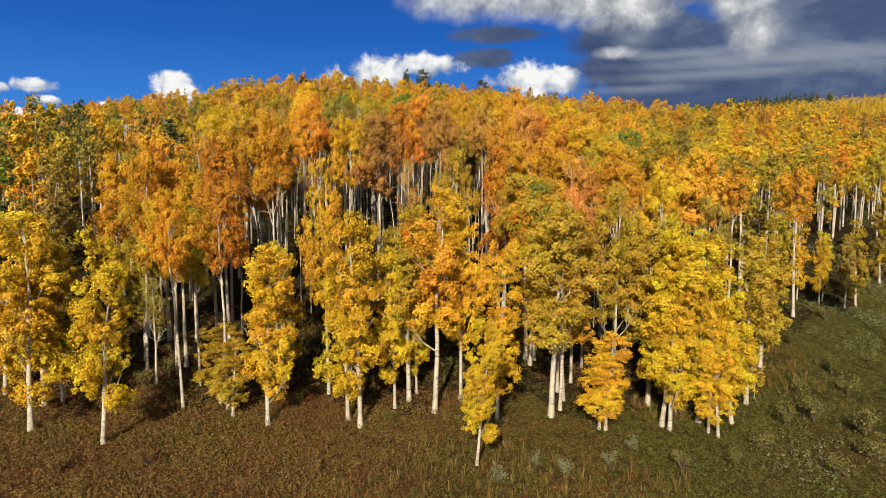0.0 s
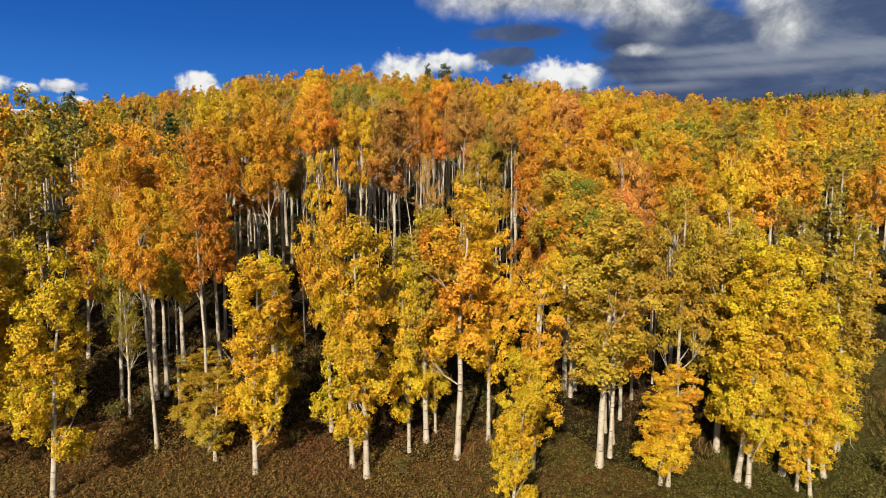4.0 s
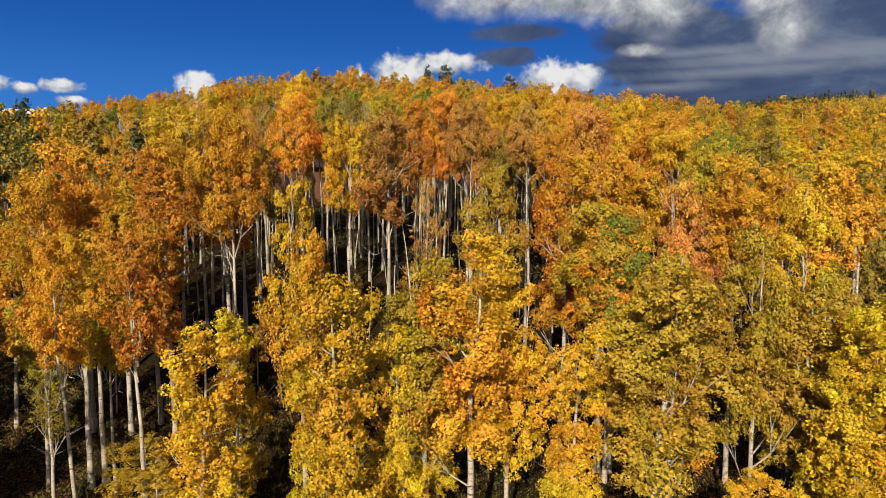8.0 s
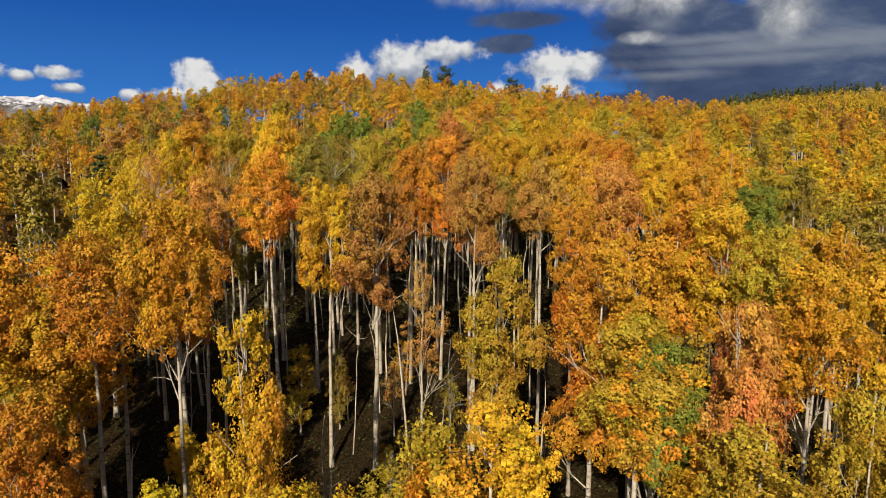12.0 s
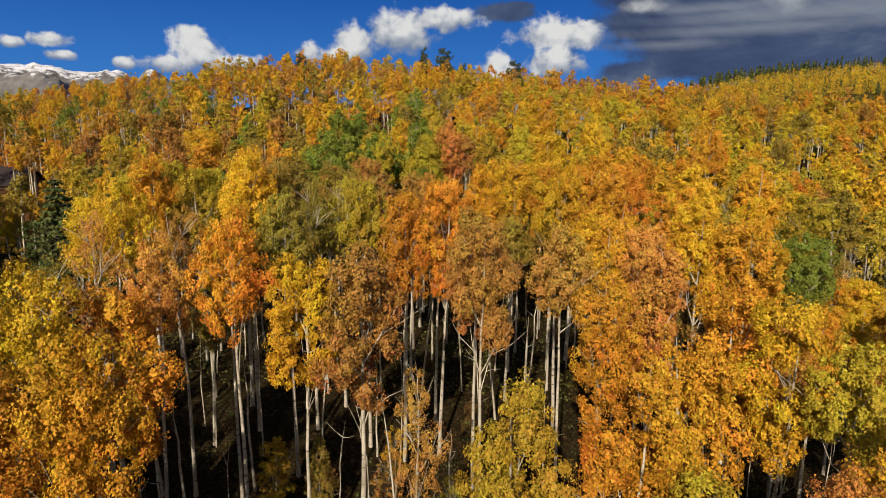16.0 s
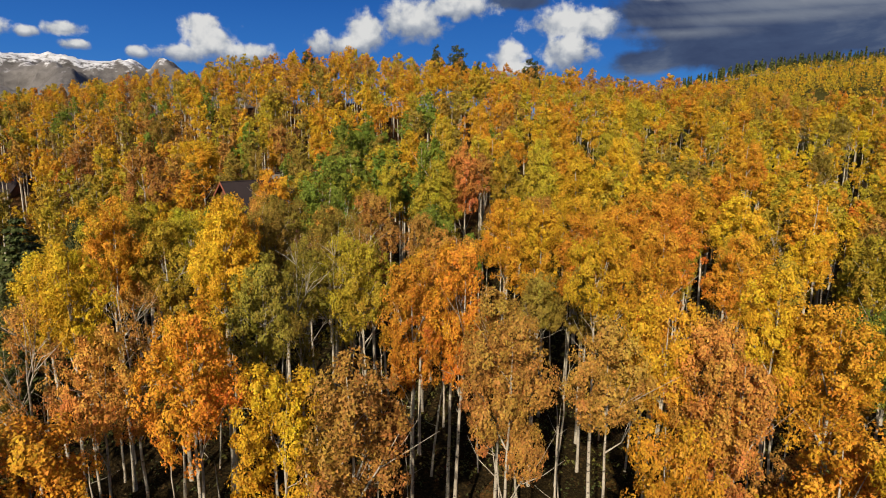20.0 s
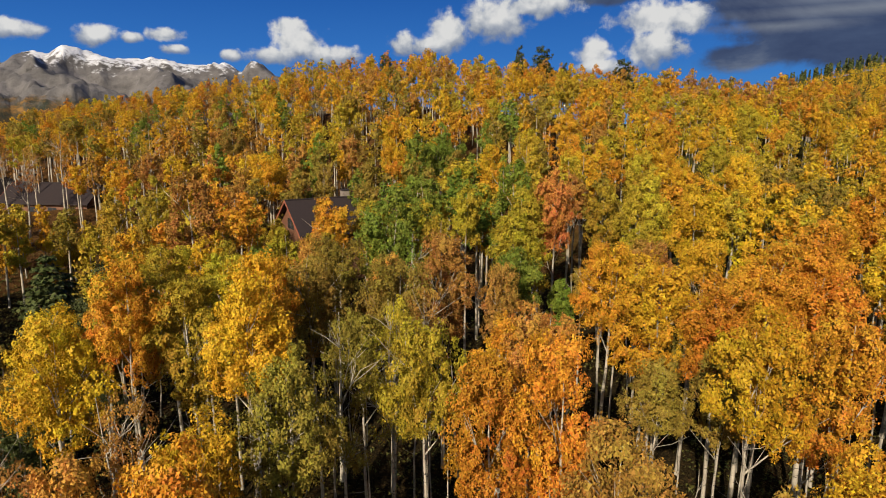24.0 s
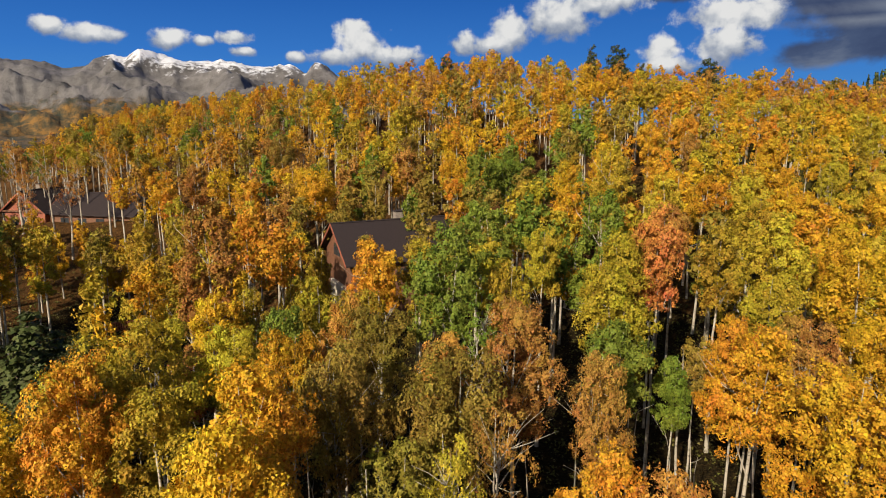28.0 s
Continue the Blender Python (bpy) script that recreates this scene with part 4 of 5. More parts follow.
for hue, spots in hill.items():
    far_wood("distant_aspen_wood", spots, hue, f"far hill wood of {WORDS[hue]} aspens", 75, 1.3, trunks=False, wide=5.2, high=(0.06, 0.2))
bare = [(x, y, rng.uniform(8, 11)) for x, y in scatter(rng, 250, 460, 664, 696, 5.5, lambda x, y: True)]
far_wood("distant_bare_wood", bare, "bare", "pale leafless aspens along the far ridge", 70, 1.0, wide=3.4, high=(0.3, 0.5))


# ---- mountains ----
RIDGE_AZ = (-80, -70, -62, -48.2, -46.2, -44.4, -42.6, -41.0, -40.2, -39.2, -37.4, -35.8, -33.7, -31.5, -29.3, -27.7, -26.5, -25.6, -24.7, -21.9, -14)
RIDGE_EL = (5.2, 6.2, 5.4, 5.05, 4.97, 4.73, 4.9, 5.8, 5.59, 6.1, 5.71, 5.16, 5.23, 5.61, 5.54, 5.49, 4.87, 5.67, 5.32, 3.1, 0.8)


def mountain_material():
    m, nt, bsdf = material("mountain_rock")
    coord = nt.nodes.new("ShaderNodeTexCoord").outputs["Object"]
    uv = nt.nodes.new("ShaderNodeUVMap")
    uv.uv_map = "slope"
    sep, uvs = nt.nodes.new("ShaderNodeSeparateXYZ"), nt.nodes.new("ShaderNodeSeparateXYZ")
    nt.links.new(coord, sep.inputs[0])
    nt.links.new(uv.outputs[0], uvs.inputs[0])
    z, side = sep.outputs[2], uvs.outputs[0]
    geo = nt.nodes.new("ShaderNodeNewGeometry")
    up = nt.nodes.new("ShaderNodeSeparateXYZ")
    nt.links.new(geo.outputs["Normal"], up.inputs[0])
    big, fine = noise_tex(nt, 0.006, 8, 0.62, coord, 0.4), noise_tex(nt, 0.03, 7, 0.65, coord)
    rock = ramp(nt, big.outputs[0], (0.34, (0.03, 0.028, 0.027)), (0.43, (0.098, 0.093, 0.092)), (0.62, (0.138, 0.131, 0.131)))
    rock2 = mixed(nt, "MULTIPLY", 0.5, rock.outputs[0], ramp(nt, fine.outputs[0], (0.35, (0.35, 0.35, 0.35)), (0.55, (1, 1, 1))).outputs[0])
    jag = calc(nt, "MULTIPLY", calc(nt, "SUBTRACT", fine.outputs[0], 0.5), 330)
    jag2 = calc(nt, "MULTIPLY", calc(nt, "SUBTRACT", big.outputs[0], 0.5), 420)
    wood = node(nt, "ShaderNodeMapRange")
    nt.links.new(calc(nt, "ADD", z, jag2), wood.inputs[0])
    wood.inputs[1].default_value, wood.inputs[2].default_value = 125, 80
    trees = ramp(nt, fine.outputs[0], (0.4, (0.022, 0.026, 0.015)), (0.52, (0.085, 0.055, 0.02)), (0.62, (0.19, 0.10, 0.022)))
    col = mixed(nt, "MIX", wood.outputs[0], rock2, trees.outputs[0])
    west, east = node(nt, "ShaderNodeMapRange"), node(nt, "ShaderNodeMapRange")
    for n, a, b in ((west, -4.36, -4.07), (east, -2.32, -2.57)):
        nt.links.new(side, n.inputs[0])
        n.inputs[1].default_value, n.inputs[2].default_value = a, b
    here = calc(nt, "MULTIPLY", west.outputs[0], east.outputs[0])
    snow = node(nt, "ShaderNodeMapRange")
    level = calc(nt, "ADD", calc(nt, "ADD", z, jag), calc(nt, "MULTIPLY", up.outputs[2], 150))
    nt.links.new(calc(nt, "ADD", level, calc(nt, "MULTIPLY", calc(nt, "SUBTRACT", here, 1.0), 200)), snow.inputs[0])
    snow.inputs[1].default_value, snow.inputs[2].default_value = 408, 462
    col = mixed(nt, "MIX", snow.outputs[0], col, (0.6, 0.62, 0.66))
    nt.links.new(col, bsdf.inputs["Base Color"])
    bsdf.inputs["Roughness"].default_value = 0.95
    bump(nt, bsdf, fine.outputs[0], 0.7, 12)
    return m


def build_mountains():
    nu, nv = 420, 100
    az, t = np.meshgrid(np.linspace(-80, -14, nu), np.linspace(-0.85, 1, nv))
    crest = 3500 * np.tan(np.radians(np.interp(az, RIDGE_AZ, RIDGE_EL)))
    dist = 1900 + 1600 * t
    x, y = dist * np.sin(np.radians(az)), dist * np.cos(np.radians(az))
    rough = np.zeros_like(x)
    for i in range(nv):
        for j in range(nu):
            p = Vector((x[i, j] * 0.0022, y[i, j] * 0.0022, 1.7))
            rough[i, j] = noise.ridged_multi_fractal(p, 0.9, 2.1, 6, 1.0, 2.0) - 1.1
    up = np.clip(t, 0, 1)
    z = crest * (0.12 * up + 0.88 * up ** 1.7) + rough * 95 * np.sin(np.pi * np.clip(up * 0.96, 0, 1)) ** 0.7 + rough * 9 * up - 10 + 14 * np.clip(t + 0.85, 0, 1) + rough * 6 * np.clip((t + 0.8) * 2, 0, 1)
    co = np.stack([x, y, z], -1).reshape(-1, 3)
    i = (np.arange(nv - 1)[:, None] * nu + np.arange(nu - 1)[None]).ravel()
    quads = np.stack([i, i + 1, i + nu + 1, i + nu], 1)
    me = mesh_of("mountain_range", co, quads.ravel(), np.full(len(quads), 4), [mountain_material()], smooth=True)
    uv = me.uv_layers.new(name="slope")
    uv.data.foreach_set("uv", np.stack([az.ravel() / 10, t.ravel()], 1)[quads.ravel()].astype(np.float32).ravel())
    tagged(new("mountain_range", me), "grey rocky mountain range with fresh snow on its peaks", "mountain", kind="structure")


build_mountains()


# ---- conifers ----
def conifer_kit(seed, count=2600, leaf=0.34, wide=2.4):
    """A fir 15 m high: trunk, whorled boughs with hanging sprays."""
    rng = np.random.default_rng(seed)
    tiers, sprays, normals, boughs = 20, [], [], []
    for k in range(tiers):
        u = k / (tiers - 1)
        z, reach = 14.3 - 12.6 * u, (0.25 + wide * u ** 0.8) * rng.uniform(0.8, 1.15)
        for a in rng.uniform(0, 6.283) + np.linspace(0, 6.283, 7)[:-1] + rng.normal(0, 0.2, 6):
            r = reach * rng.uniform(0.7, 1.15)
            tip = np.array([r * math.cos(a), r * math.sin(a), z - 0.22 * r])
            boughs.append(tube([(0, 0, z), tip * [0.5, 0.5, 1] + [0, 0, 0.1 * r], tip], [0.05, 0.03, 0.01], 4))
            n = count // (tiers * 6)
            f = rng.uniform(0.15, 1.05, n)
            p = np.stack([tip[0] * f, tip[1] * f, z - 0.22 * r * f], 1) + rng.normal(0, 0.16 + 0.05 * r, (n, 3)) * [1, 1, 0.6]
            sprays.append(p)
            normals.append(rng.normal(0, 0.5, (n, 3)) + [0.5 * math.cos(a), 0.5 * math.sin(a), 0.7])
    p, w = np.concatenate(sprays), np.concatenate(normals)
    return {"trunk": tube_mesh("trunk", [tube([(0, 0, -0.5), (0, 0, 5), (0, 0, 14.6)], [0.22, 0.16, 0.02], 8)], DARK_BARK),
            "boughs": tube_mesh("boughs", boughs, DARK_BARK),
            "crown": leaf_mesh("crown", leaves(rng, p, w, leaf * rng.uniform(0.6, 1.3, len(p)), 4), 4, NEEDLE)}


DARK_BARK = plain("fir_bark", (0.09, 0.065, 0.045), 0.9, 5)
FIRS = [conifer_kit(70), conifer_kit(71, wide=3.0)]


def fir(x, y, tall, wide=1.0, hue="dark", kit=0, label="dark green fir among the aspens"):
    s = tall / 15
    root = thing("fir_tree", pose(x, y, height(x, y), 0, 0, x * 37 % 360) @ Matrix.Diagonal((s * wide, s * wide, s, 1)), label, "conifer", "firs on the slope")
    part("trunk", FIRS[kit]["trunk"], root)
    tagged(part("boughs", FIRS[kit]["boughs"], root), kind="stuff")
    part("crown", FIRS[kit]["crown"], root, "", HUES[hue])
    return root


def pine(x, y, tall, wide=1.0, k=0):
    """A broad dark pine on the crest."""
    kit, s = MID["skirt"][k], tall / 15
    root = thing("pine_tree", pose(x, y, height(x, y), 0, 0, x * 37 % 360) @ Matrix.Diagonal((s * wide, s * wide, s, 1)), "broad dark green pine rising over the crest of aspens", "conifer", "pines on the crest")
    part("trunk", FIRS[0]["trunk"], root)
    part("crown", kit["crown"], root, "", HUES["dark"])
    for limb in kit["limbs"]:
        part("limb", limb, root)


pine(-6.6, 212.0, 17.0, 1.38, 1)
pine(12.6, 212.0, 15.8, 1.43, 1)
pine(-1.0, 212.0, 14.0, 0.99, 0)
pine(-12.3, 212.0, 16.6, 0.88, 0)
pine(-45.8, 212.0, 14.1, 1.32, 1)
fir(-36.8, 87.1, 14.0, 1.20, "dark", 1, "dark green fir in the shaded hollow")
fir(-36.9, 88.8, 12.0, 1.20, "dark", 1, "dark green fir in the shaded hollow")
fir(-36.1, 85.4, 13.0, 1.10, "dark", 1, "dark green fir in the shaded hollow")
fir(-37.8, 90.9, 10.0, 1.20, "olive", 1, "dark green fir in the shaded hollow")
fir(-34.5, 85.1, 12.0, 1.30, "dark", 1, "dark green fir in the shaded hollow")
fir(-63.9, 129.0, 5.5, 1.25, "blue", 0, "small blue spruce beside the wooden fence")
rng = random.Random(21)
hill_firs = [(x, y, rng.uniform(9, 15)) for x, y in scatter(rng, 165, 400, 646, 668, 5.0, lambda x, y: rng.random() < (0.85 if 200 < x < 350 else 0.4))]
hill_firs += [(x, y, rng.uniform(7, 10)) for x, y in scatter(rng, 240, 600, 520, 640, 18.0, lambda x, y: rng.random() < 0.4)]
far_wood("distant_fir_wood", hill_firs, "dark", "dark firs in a line on the far hill", 150, 2.2, conifer=True, trunks=False)

# ---- meadow plants ----
def herb_mass(name, spots, hue, label, tall=0.55, blades=9, width=0.06, leafy=False):
    rng = np.random.default_rng(len(spots))
    s = np.asarray(spots)
    n = len(s) * blades
    foot = np.repeat(np.stack([s[:, 0], s[:, 1], lie(s[:, 0], s[:, 1]) - 0.03], 1), blades, 0)
    size = np.repeat(rng.uniform(0.4, 1.0, len(s)) ** 1.5 * 1.5, blades)
    if leafy:
        way = rng.normal(size=(n, 3))
        way[:, 2] = np.abs(way[:, 2])
        way /= np.linalg.norm(way, axis=1, keepdims=True)
        pts = foot + way * (size * tall * rng.uniform(0.35, 1.0, n))[:, None] * [0.85, 0.85, 1.0]
        me = leaf_mesh(name, leaves(rng, pts, way + [0, 0, 0.5], width * 3 * rng.uniform(0.6, 1.3, n), 3), 3, HERB)
    else:
        a = rng.uniform(0, 6.283, n)
        out = np.stack([np.cos(a), np.sin(a), np.zeros(n)], 1)
        side = np.stack([-np.sin(a), np.cos(a), np.zeros(n)], 1)
        base = foot + out * rng.uniform(0, 0.16, (n, 1))
        top = base + out * (size * tall * rng.uniform(0.1, 0.6, n))[:, None] + np.array([0, 0, 1]) * (size * tall * rng.uniform(0.55, 1.0, n))[:, None]
        w = width * size[:, None]
        co = np.stack([base - side * w, base + side * w, top + side * w * 0.35, top - side * w * 0.35], 1).reshape(-1, 3)
        me = leaf_mesh(name, co, 4, HERB)
    ob = tagged(new(name, me), label, "plants", kind="stuff")
    ob.color = (*HUES[hue], 1)


def meadow(x, y):
    return noise.noise((x * 0.07, y * 0.09, 7.7))


rng = random.Random(11)
beds = {"bramble": [], "wine": [], "grass": [], "straw": [], "sage": []}
for x, y in scatter(rng, -46, 70, 33, 108, 0.38, lambda x, y: y < (58 if x < 16 else 60 + (x - 16) * 1.0) and (x < 26 or rng.random() < 0.5)):
    v = meadow(x, y) + rng.uniform(-0.28, 0.28) + 0.018 * (x - 6)
    hue = "bramble" if v < -0.16 else "wine" if v < -0.09 and x < 14 else "straw" if v < 0.05 else "grass" if v < 1.0 else "sage"
    if y < 47 or x > 20 or rng.random() < 0.6:
        beds[hue].append((x, y))
    if rng.random() < 0.2:
        beds["grass"].append((x + 0.2, y + 0.2))
herb_mass("bramble_bed", beds["bramble"], "bramble", "rusty brown low shrubs and dry leaves in the meadow", 0.65, 30, 0.042, True)
herb_mass("red_herbs", beds["wine"], "wine", "dark red autumn herbs in the meadow", 0.5, 20, 0.05, True)
herb_mass("dry_grass", beds["straw"], "straw", "straw-coloured dry grass tufts in the meadow", 0.6, 18, 0.014)
herb_mass("green_grass", beds["grass"], "grass", "dull green herbs and grass in the meadow", 0.5, 20, 0.036, True)
herb_mass("sage_brush", beds["sage"], "sage", "grey-green sage tufts in the meadow", 0.55, 20, 0.05, True)


rng = random.Random(14)
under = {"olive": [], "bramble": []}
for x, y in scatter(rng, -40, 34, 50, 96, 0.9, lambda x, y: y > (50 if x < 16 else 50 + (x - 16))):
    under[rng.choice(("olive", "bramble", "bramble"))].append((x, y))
upper = scatter(rng, -85, 45, 80, 140, 1.25, lambda x, y: y > (50 if x < 16 else 50 + (x - 16)))
herb_mass("slope_brush", upper, "grass", "dull green brush and grass between the trunks on the slope", 1.0, 14, 0.09, True)
# both beds take darker tints than their plants, with the grove's shade painted in
herb_mass("forest_brush", under["olive"], "dark", "green undergrowth on the forest floor, tint darkened for the shade", 0.8, 14, 0.06, True)
herb_mass("forest_bramble", under["bramble"], "bramble_shade", "brown brambles and ferns on the forest floor, tint darkened for the shade", 0.7, 12, 0.06, True)


def shrub_kit(seed):
    rng = np.random.default_rng(seed)
    stems, tips = [], []
    for k in range(14):
        a, r = rng.uniform(0, 6.283), rng.uniform(0.2, 0.75)
        tip = np.array([r * math.cos(a), r * math.sin(a), rng.uniform(0.8, 1.7)])
        stems.append(tube([(0, 0, -0.1), tip * [0.4, 0.4, 0.5], tip], [0.02, 0.014, 0.005], 4))
        tips.append(tip)
    tips = np.array(tips)
    who = rng.integers(0, 14, 420)
    pts = tips[who] * rng.uniform(0.55, 1.05, (420, 1)) + rng.normal(0, 0.14, (420, 3))
    return tube_mesh("stems", stems, DARK_BARK), leaf_mesh("foliage", leaves(rng, pts, rng.normal(size=(420, 3)) + [0, 0, 0.5], rng.uniform(0.08, 0.16, 420), 4), 4, HERB)


SHRUBS = [shrub_kit(90 + i) for i in range(3)]


def shrub(x, y, size, hue, label, k=0):
    root = thing("shrub", pose(x, y, height(x, y), 0, 0, x * 53 % 360) @ Matrix.Diagonal((size, size, size * 0.85, 1)), label, "shrub", "shrubs of the meadow")
    part("stems", SHRUBS[k % 3][0], root)
    part("foliage", SHRUBS[k % 3][1], root, "", HUES[hue])


shrub(33.6, 51.4, 1.20, "willow", "yellow-green willow shrub in the meadow", 0)
shrub(39.5, 57.5, 1.00, "willow", "yellow-green willow shrub in the meadow", 1)
shrub(34.4, 55.0, 1.10, "grass", "yellow-green willow shrub in the meadow", 2)
shrub(29.1, 51.0, 1.00, "willow", "yellow-green willow shrub in the meadow", 3)
shrub(27.3, 45.4, 1.30, "willow", "yellow-green willow shrub in the meadow", 4)
shrub(24.7, 44.4, 1.20, "willow", "yellow-green willow shrub in the meadow", 5)
shrub(21.3, 40.9, 1.10, "willow", "yellow-green willow shrub in the meadow", 6)
shrub(29.8, 43.4, 1.40, "willow", "yellow-green willow shrub in the meadow", 7)
shrub(43.3, 70.8, 1.20, "willow", "yellow-green willow shrub in the meadow", 8)
shrub(3.2, 35.8, 0.80, "sage", "grey-green sage bush in the meadow", 9)
shrub(7.3, 36.4, 0.80, "sage", "grey-green sage bush in the meadow", 10)
shrub(10.2, 37.4, 0.70, "sage", "grey-green sage bush in the meadow", 11)
shrub(5.8, 37.9, 0.60, "sage", "grey-green sage bush in the meadow", 12)
shrub(14.5, 36.9, 0.90, "willow", "yellow-green willow shrub in the meadow", 13)
shrub(18.1, 37.9, 0.80, "willow", "yellow-green willow shrub in the meadow", 14)
shrub(12.2, 39.4, 0.70, "sage", "grey-green sage bush in the meadow", 15)
shrub(-17.9, 36.9, 0.80, "bramble", "rusty brown bramble bush in the meadow", 16)
shrub(-22.1, 34.9, 0.80, "bramble", "rusty brown bramble bush in the meadow", 17)
shrub(-7.4, 35.9, 0.70, "bramble", "rusty brown bramble bush in the meadow", 18)
shrub(-10.6, 45.5, 0.70, "grass", "yellow-green willow shrub in the meadow", 19)
shrub(-3.7, 43.0, 0.70, "grass", "yellow-green willow shrub in the meadow", 20)
shrub(-21.2, 48.2, 1.00, "grass", "yellow-green willow shrub in the meadow", 21)
shrub(-22.5, 46.6, 1.00, "grass", "yellow-green willow shrub in the meadow", 22)
shrub(34.1, 61.2, 1.00, "grass", "yellow-green willow shrub in the meadow", 23)
shrub(28.0, 39.8, 1.20, "willow", "yellow-green willow shrub in the meadow", 24)
shrub(24.4, 37.8, 1.00, "willow", "yellow-green willow shrub in the meadow", 25)

# ---- houses and fence ----
TIMBER = plain("stained_timber", (0.17, 0.075, 0.04), 0.7, 4, 0.35)
REDWOOD = plain("red_timber", (0.30, 0.09, 0.05), 0.65, 4, 0.3)
SHINGLE = plain("dark_shingle", (0.022, 0.013, 0.014), 0.85, 9, 0.3)
PLASTER = plain("pale_plaster", (0.62, 0.56, 0.46), 0.8, 3, 0.1)
STONE = plain("chimney_stone", (0.25, 0.21, 0.18), 0.9, 7, 0.4)


def glass_material():
    m, nt, bsdf = material("window_glass")
    bsdf.inputs["Base Color"].default_value = (0.03, 0.035, 0.04, 1)
    bsdf.inputs["Roughness"].default_value = 0.06
    return m


GLASS = glass_material()


def solid(name, corners, faces, mat, parent, label="", edge=0.03):
    """A part with slightly rounded edges from its corners and faces."""
    bm = bmesh.new()
    vs = [bm.verts.new(c) for c in corners]
    for f in faces:
        bm.faces.new([vs[i] for i in f])
    bmesh.ops.recalc_face_normals(bm, faces=bm.faces)
    if edge:
        bmesh.ops.bevel(bm, geom=list(bm.edges), offset=edge, segments=1, affect="EDGES", clamp_overlap=True)
    me = bpy.data.meshes.new(name)
    bm.to_mesh(me)
    bm.free()
    me.materials.append(mat)
    return part(name, me, parent, label)


def box(name, lo, hi, mat, parent, label="", edge=0.02):
    (x0, y0, z0), (x1, y1, z1) = lo, hi
    c = [(x0, y0, z0), (x1, y0, z0), (x1, y1, z0), (x0, y1, z0), (x0, y0, z1), (x1, y0, z1), (x1, y1, z1), (x0, y1, z1)]
    return solid(name, c, [(0, 1, 2, 3), (4, 5, 6, 7), (0, 1, 5, 4), (1, 2, 6, 5), (2, 3, 7, 6), (3, 0, 4, 7)], mat, parent, label, edge)


def gable_wall(x, w, low, top, thick, mat, parent):
    c = [(x + d, y, z) for d in (0, thick) for y, z in ((-w / 2, -4.5), (w / 2, -4.5), (w / 2, low), (0, top), (-w / 2, low))]
    return solid("wall", c, [(0, 1, 2, 3, 4), (9, 8, 7, 6, 5)] + [(i, (i + 1) % 5, 5 + (i + 1) % 5, 5 + i) for i in range(5)], mat, parent)


def roof_slope(x0, x1, side, w, low, top, over, mat, parent):
    y1 = side * (w / 2 + over)
    z1 = low - over * (top - low) / (w / 2)
    c = [(x, y, z + d) for d in (0.0, 0.22) for x, y, z in ((x0, 0, top), (x1, 0, top), (x1, y1, z1), (x0, y1, z1))]
    return solid("roof", c, [(0, 1, 2, 3), (7, 6, 5, 4), (0, 1, 5, 4), (1, 2, 6, 5), (2, 3, 7, 6), (3, 0, 4, 7)], mat, parent, "dark shingle roof slope")


def window_in_gable(x, y, z, w, h, parent):
    """A window with frame and mullion, proud of a gable wall that faces -x."""
    frame_ob = box("window", (x - 0.05, y - w / 2 - 0.1, z - 0.1), (x - 0.01, y + w / 2 + 0.1, z + h + 0.1), TIMBER, parent)
    box("pane", (x - 0.062, y - w / 2, z), (x - 0.052, y - 0.03, z + h), GLASS, frame_ob, edge=0)
    box("pane", (x - 0.062, y + 0.03, z), (x - 0.052, y + w / 2, z + h), GLASS, frame_ob, edge=0)


def window_in_side(x, y, z, w, h, parent):
    """A window proud of a long wall that faces -y."""
    frame_ob = box("window", (x - w / 2 - 0.1, y - 0.05, z - 0.1), (x + w / 2 + 0.1, y - 0.01, z + h + 0.1), TIMBER, parent)
    box("pane", (x - w / 2, y - 0.062, z), (x - 0.03, y - 0.052, z + h), GLASS, frame_ob, edge=0)
    box("pane", (x + 0.03, y - 0.062, z), (x + w / 2, y - 0.052, z + h), GLASS, frame_ob, edge=0)


def house(name, x, y, z, turn, long, w, low, top, wall, label):
    """A gabled house; its ridge runs along local x, from the gable at x = 0."""
    root = thing(name, pose(x, y, z, 0, 0, turn), label, "house")
    gable_wall(0, w, low, top, 0.25, wall, root)
    gable_wall(long - 0.25, w, low, top, 0.25, wall, root)
    for s in (-1, 1):
        box("wall", (0.252, min(s * w / 2, s * (w / 2 - 0.25)), -4.5), (long - 0.252, max(s * w / 2, s * (w / 2 - 0.25)), low - 0.05), wall, root)
        roof_slope(-0.7, long + 0.7, s, w, low + 0.03, top + 0.03, 0.8, SHINGLE, root)
        rise = (top - low) / (w / 2)
        c = [(xx, s * yy, zz) for xx in (-0.78, -0.71) for yy, zz in ((0.02, top - 0.06), (w / 2 + 0.8, low - 0.8 * rise - 0.06), (w / 2 + 0.8, low - 0.8 * rise + 0.22), (0.02, top + 0.24))]
        solid("barge_board", c, [(0, 1, 2, 3), (7, 6, 5, 4), (0, 1, 5, 4), (1, 2, 6, 5), (2, 3, 7, 6), (3, 0, 4, 7)], REDWOOD, root, "red-stained board", 0.01)
    box("ridge_cap", (-0.72, -0.16, top + 0.2), (long + 0.72, 0.16, top + 0.32), SHINGLE, root)
    chimney = box("chimney", (long * 0.6 - 0.5, 0.6, low), (long * 0.6 + 0.5, 1.5, top + 1.0), STONE, root, "stone chimney")
    box("chimney_cap", (long * 0.6 - 0.6, 0.5, top + 1.0), (long * 0.6 + 0.6, 1.6, top + 1.12), SHINGLE, chimney)
    return root



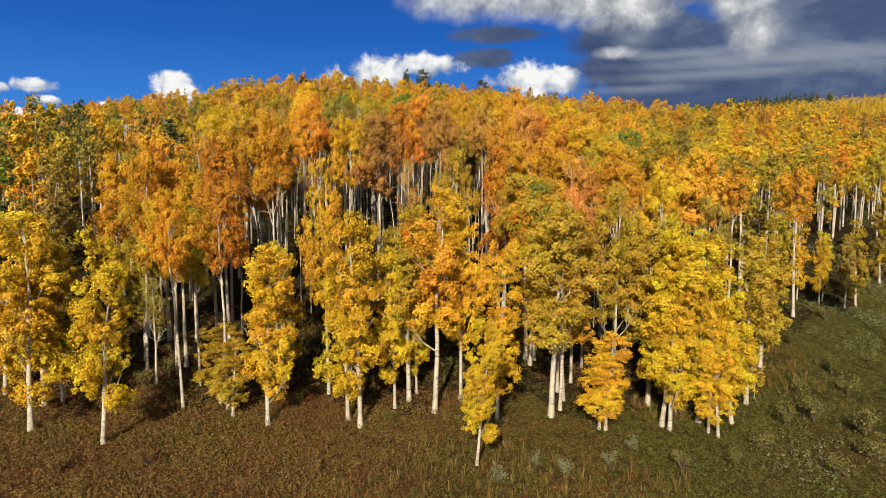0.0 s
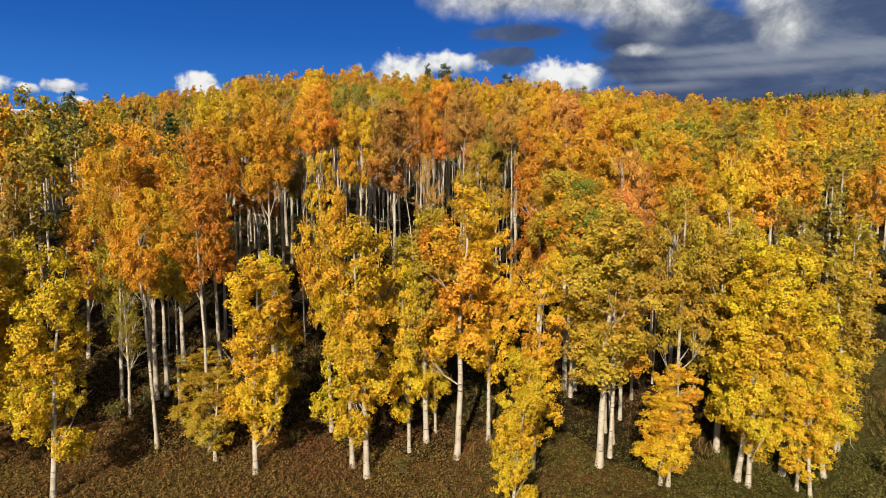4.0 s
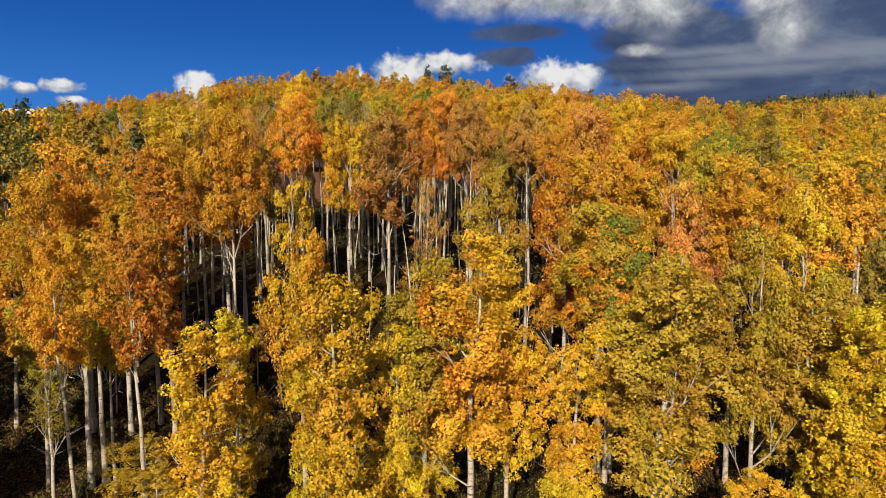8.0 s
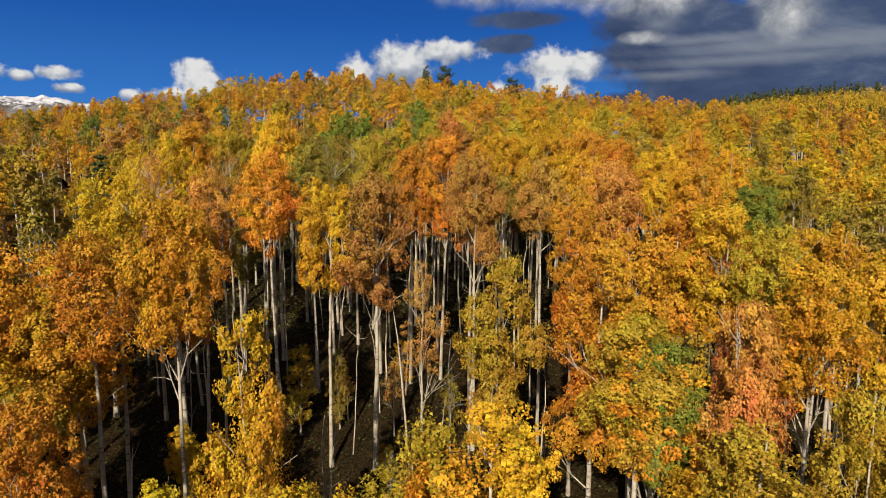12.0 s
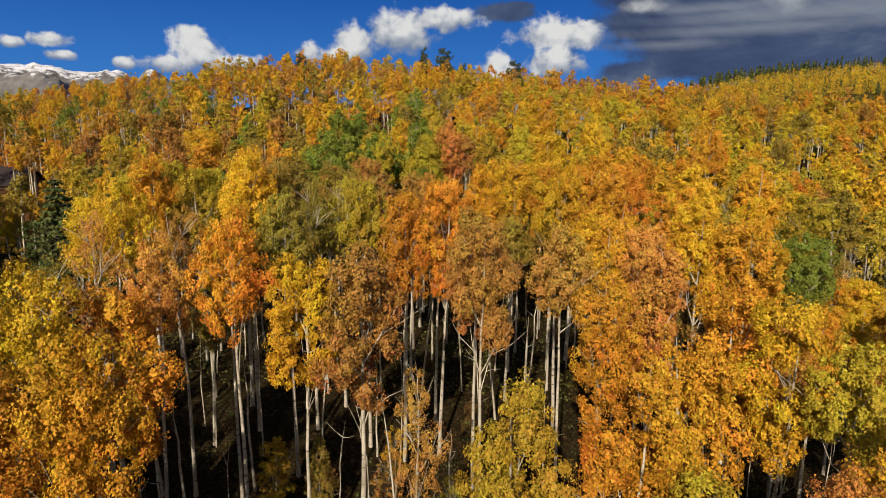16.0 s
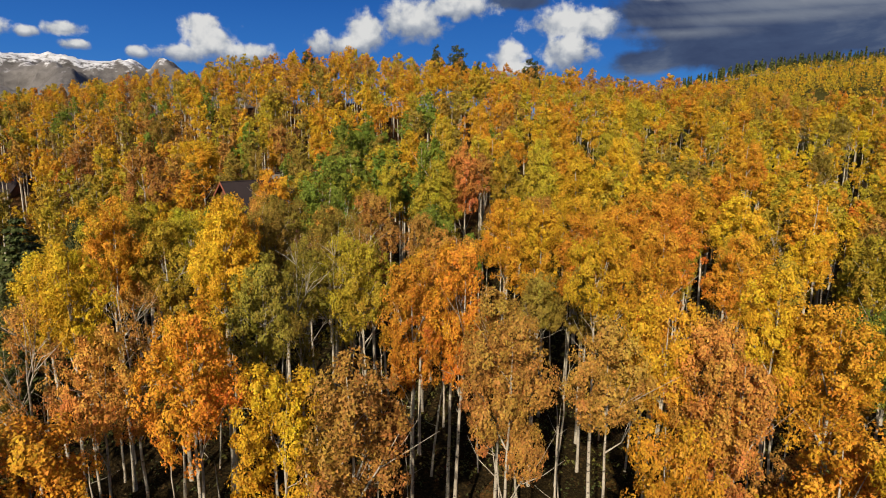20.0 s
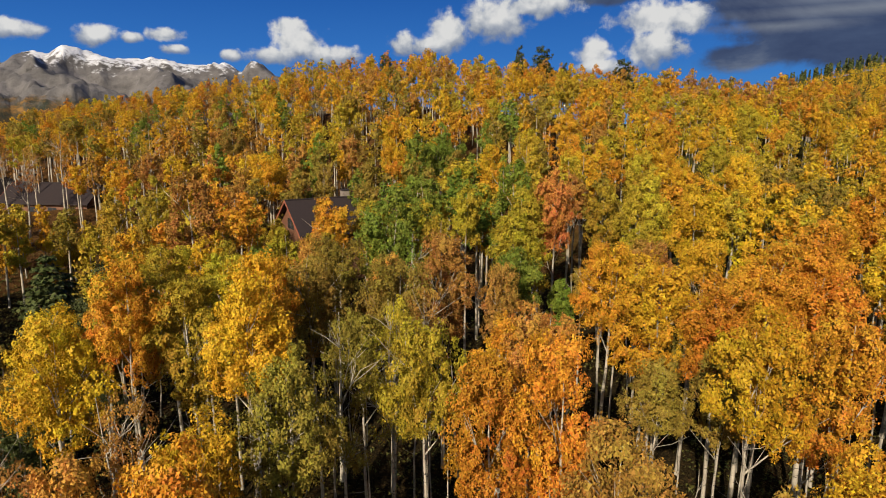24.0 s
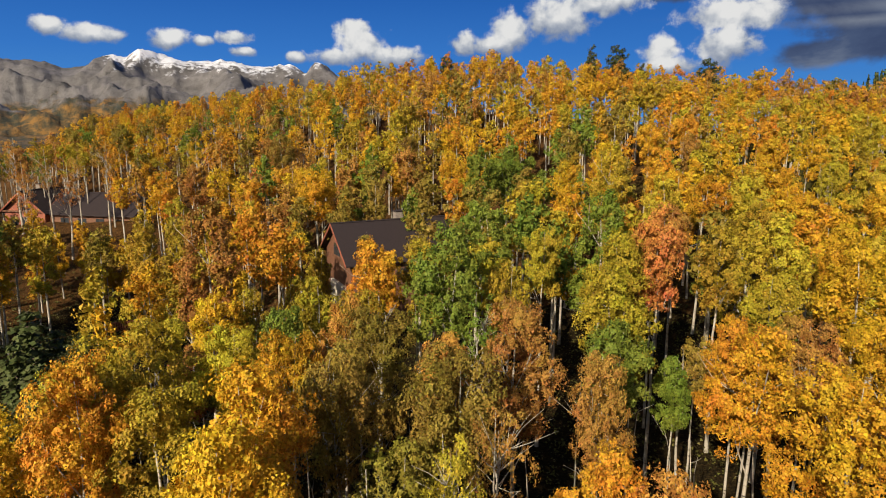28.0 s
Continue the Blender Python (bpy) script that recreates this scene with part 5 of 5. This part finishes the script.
def main_house():
    h = house("log_house", -34.9, 124.2, 16.1, 42, 13, 8.6, 5.6, 8.8, TIMBER, "dark brown timber house among the aspens, dark shingle roof")
    box("garage_wall", (-0.4, -4.3, -0.4), (-0.02, 1.6, 2.5), PLASTER, h, "pale plastered lower wall")
    box("garage_door", (-0.47, -3.3, -0.1), (-0.41, -0.3, 2.15), PLASTER, h, "cream garage door")
    for k in range(4):
        box("door_panel", (-0.5, -3.2 + 0.74 * k, 0.05), (-0.475, -2.6 + 0.74 * k, 2.0), PLASTER, h)
    window_in_gable(0, 0.0, 5.4, 2.2, 1.3, h)
    for k in range(3):
        window_in_side(2.5 + 3.6 * k, -4.3, 2.9, 1.6, 1.4, h)


def upper_house():
    h = house("timber_house", -109.5, 151.9, 16.2, 95, 9, 8.4, 4.0, 7.4, REDWOOD, "red-brown timber house with a trussed gable and dark roof")
    for y in (-2.2, 0.0, 2.2):
        window_in_gable(0, y, 1.2, 1.5, 1.6, h)
    window_in_gable(0, 0.0, 4.2, 2.4, 1.2, h)
    box("tie_beam", (-0.6, -4.2, 3.85), (-0.35, 4.2, 4.1), TIMBER, h)
    box("king_post", (-0.6, -0.12, 4.1), (-0.35, 0.12, 7.2), TIMBER, h)
    wing = house("house_wing", -105.5, 157.9, 16.4, 5, 17, 9.5, 3.6, 6.6, TIMBER, "long low wing of the timber house, dark shingle roof")
    for k in range(4):
        window_in_side(3 + 3.6 * k, -4.75, 1.2, 1.7, 1.4, wing)


def wooden_fence(x0, y0, z0, x1, y1, z1):
    d = math.hypot(x1 - x0, y1 - y0)
    root = thing("wooden_fence", pose(x0, y0, z0, 0, 0, math.degrees(math.atan2(y1 - y0, x1 - x0))), "red-brown wooden fence with upright boards above the hollow", "fence")
    n = int(d / 1.6)
    for k in range(n + 1):
        box("post", (k * d / n - 0.08, -0.08, -2.5), (k * d / n + 0.08, 0.08, 1.55), REDWOOD, root)
    for zz in (0.15, 1.3):
        box("rail", (0, 0.082, zz), (d, 0.14, zz + 0.14), REDWOOD, root)
    for k in range(int(d / 0.28)):
        box("board", (k * 0.28 + 0.03, 0.142, 0.0), (k * 0.28 + 0.25, 0.17, 1.45), REDWOOD, root, edge=0)


main_house()
upper_house()
wooden_fence(-66.7, 121.7, 9.9, -62.5, 126.1, 10.3)
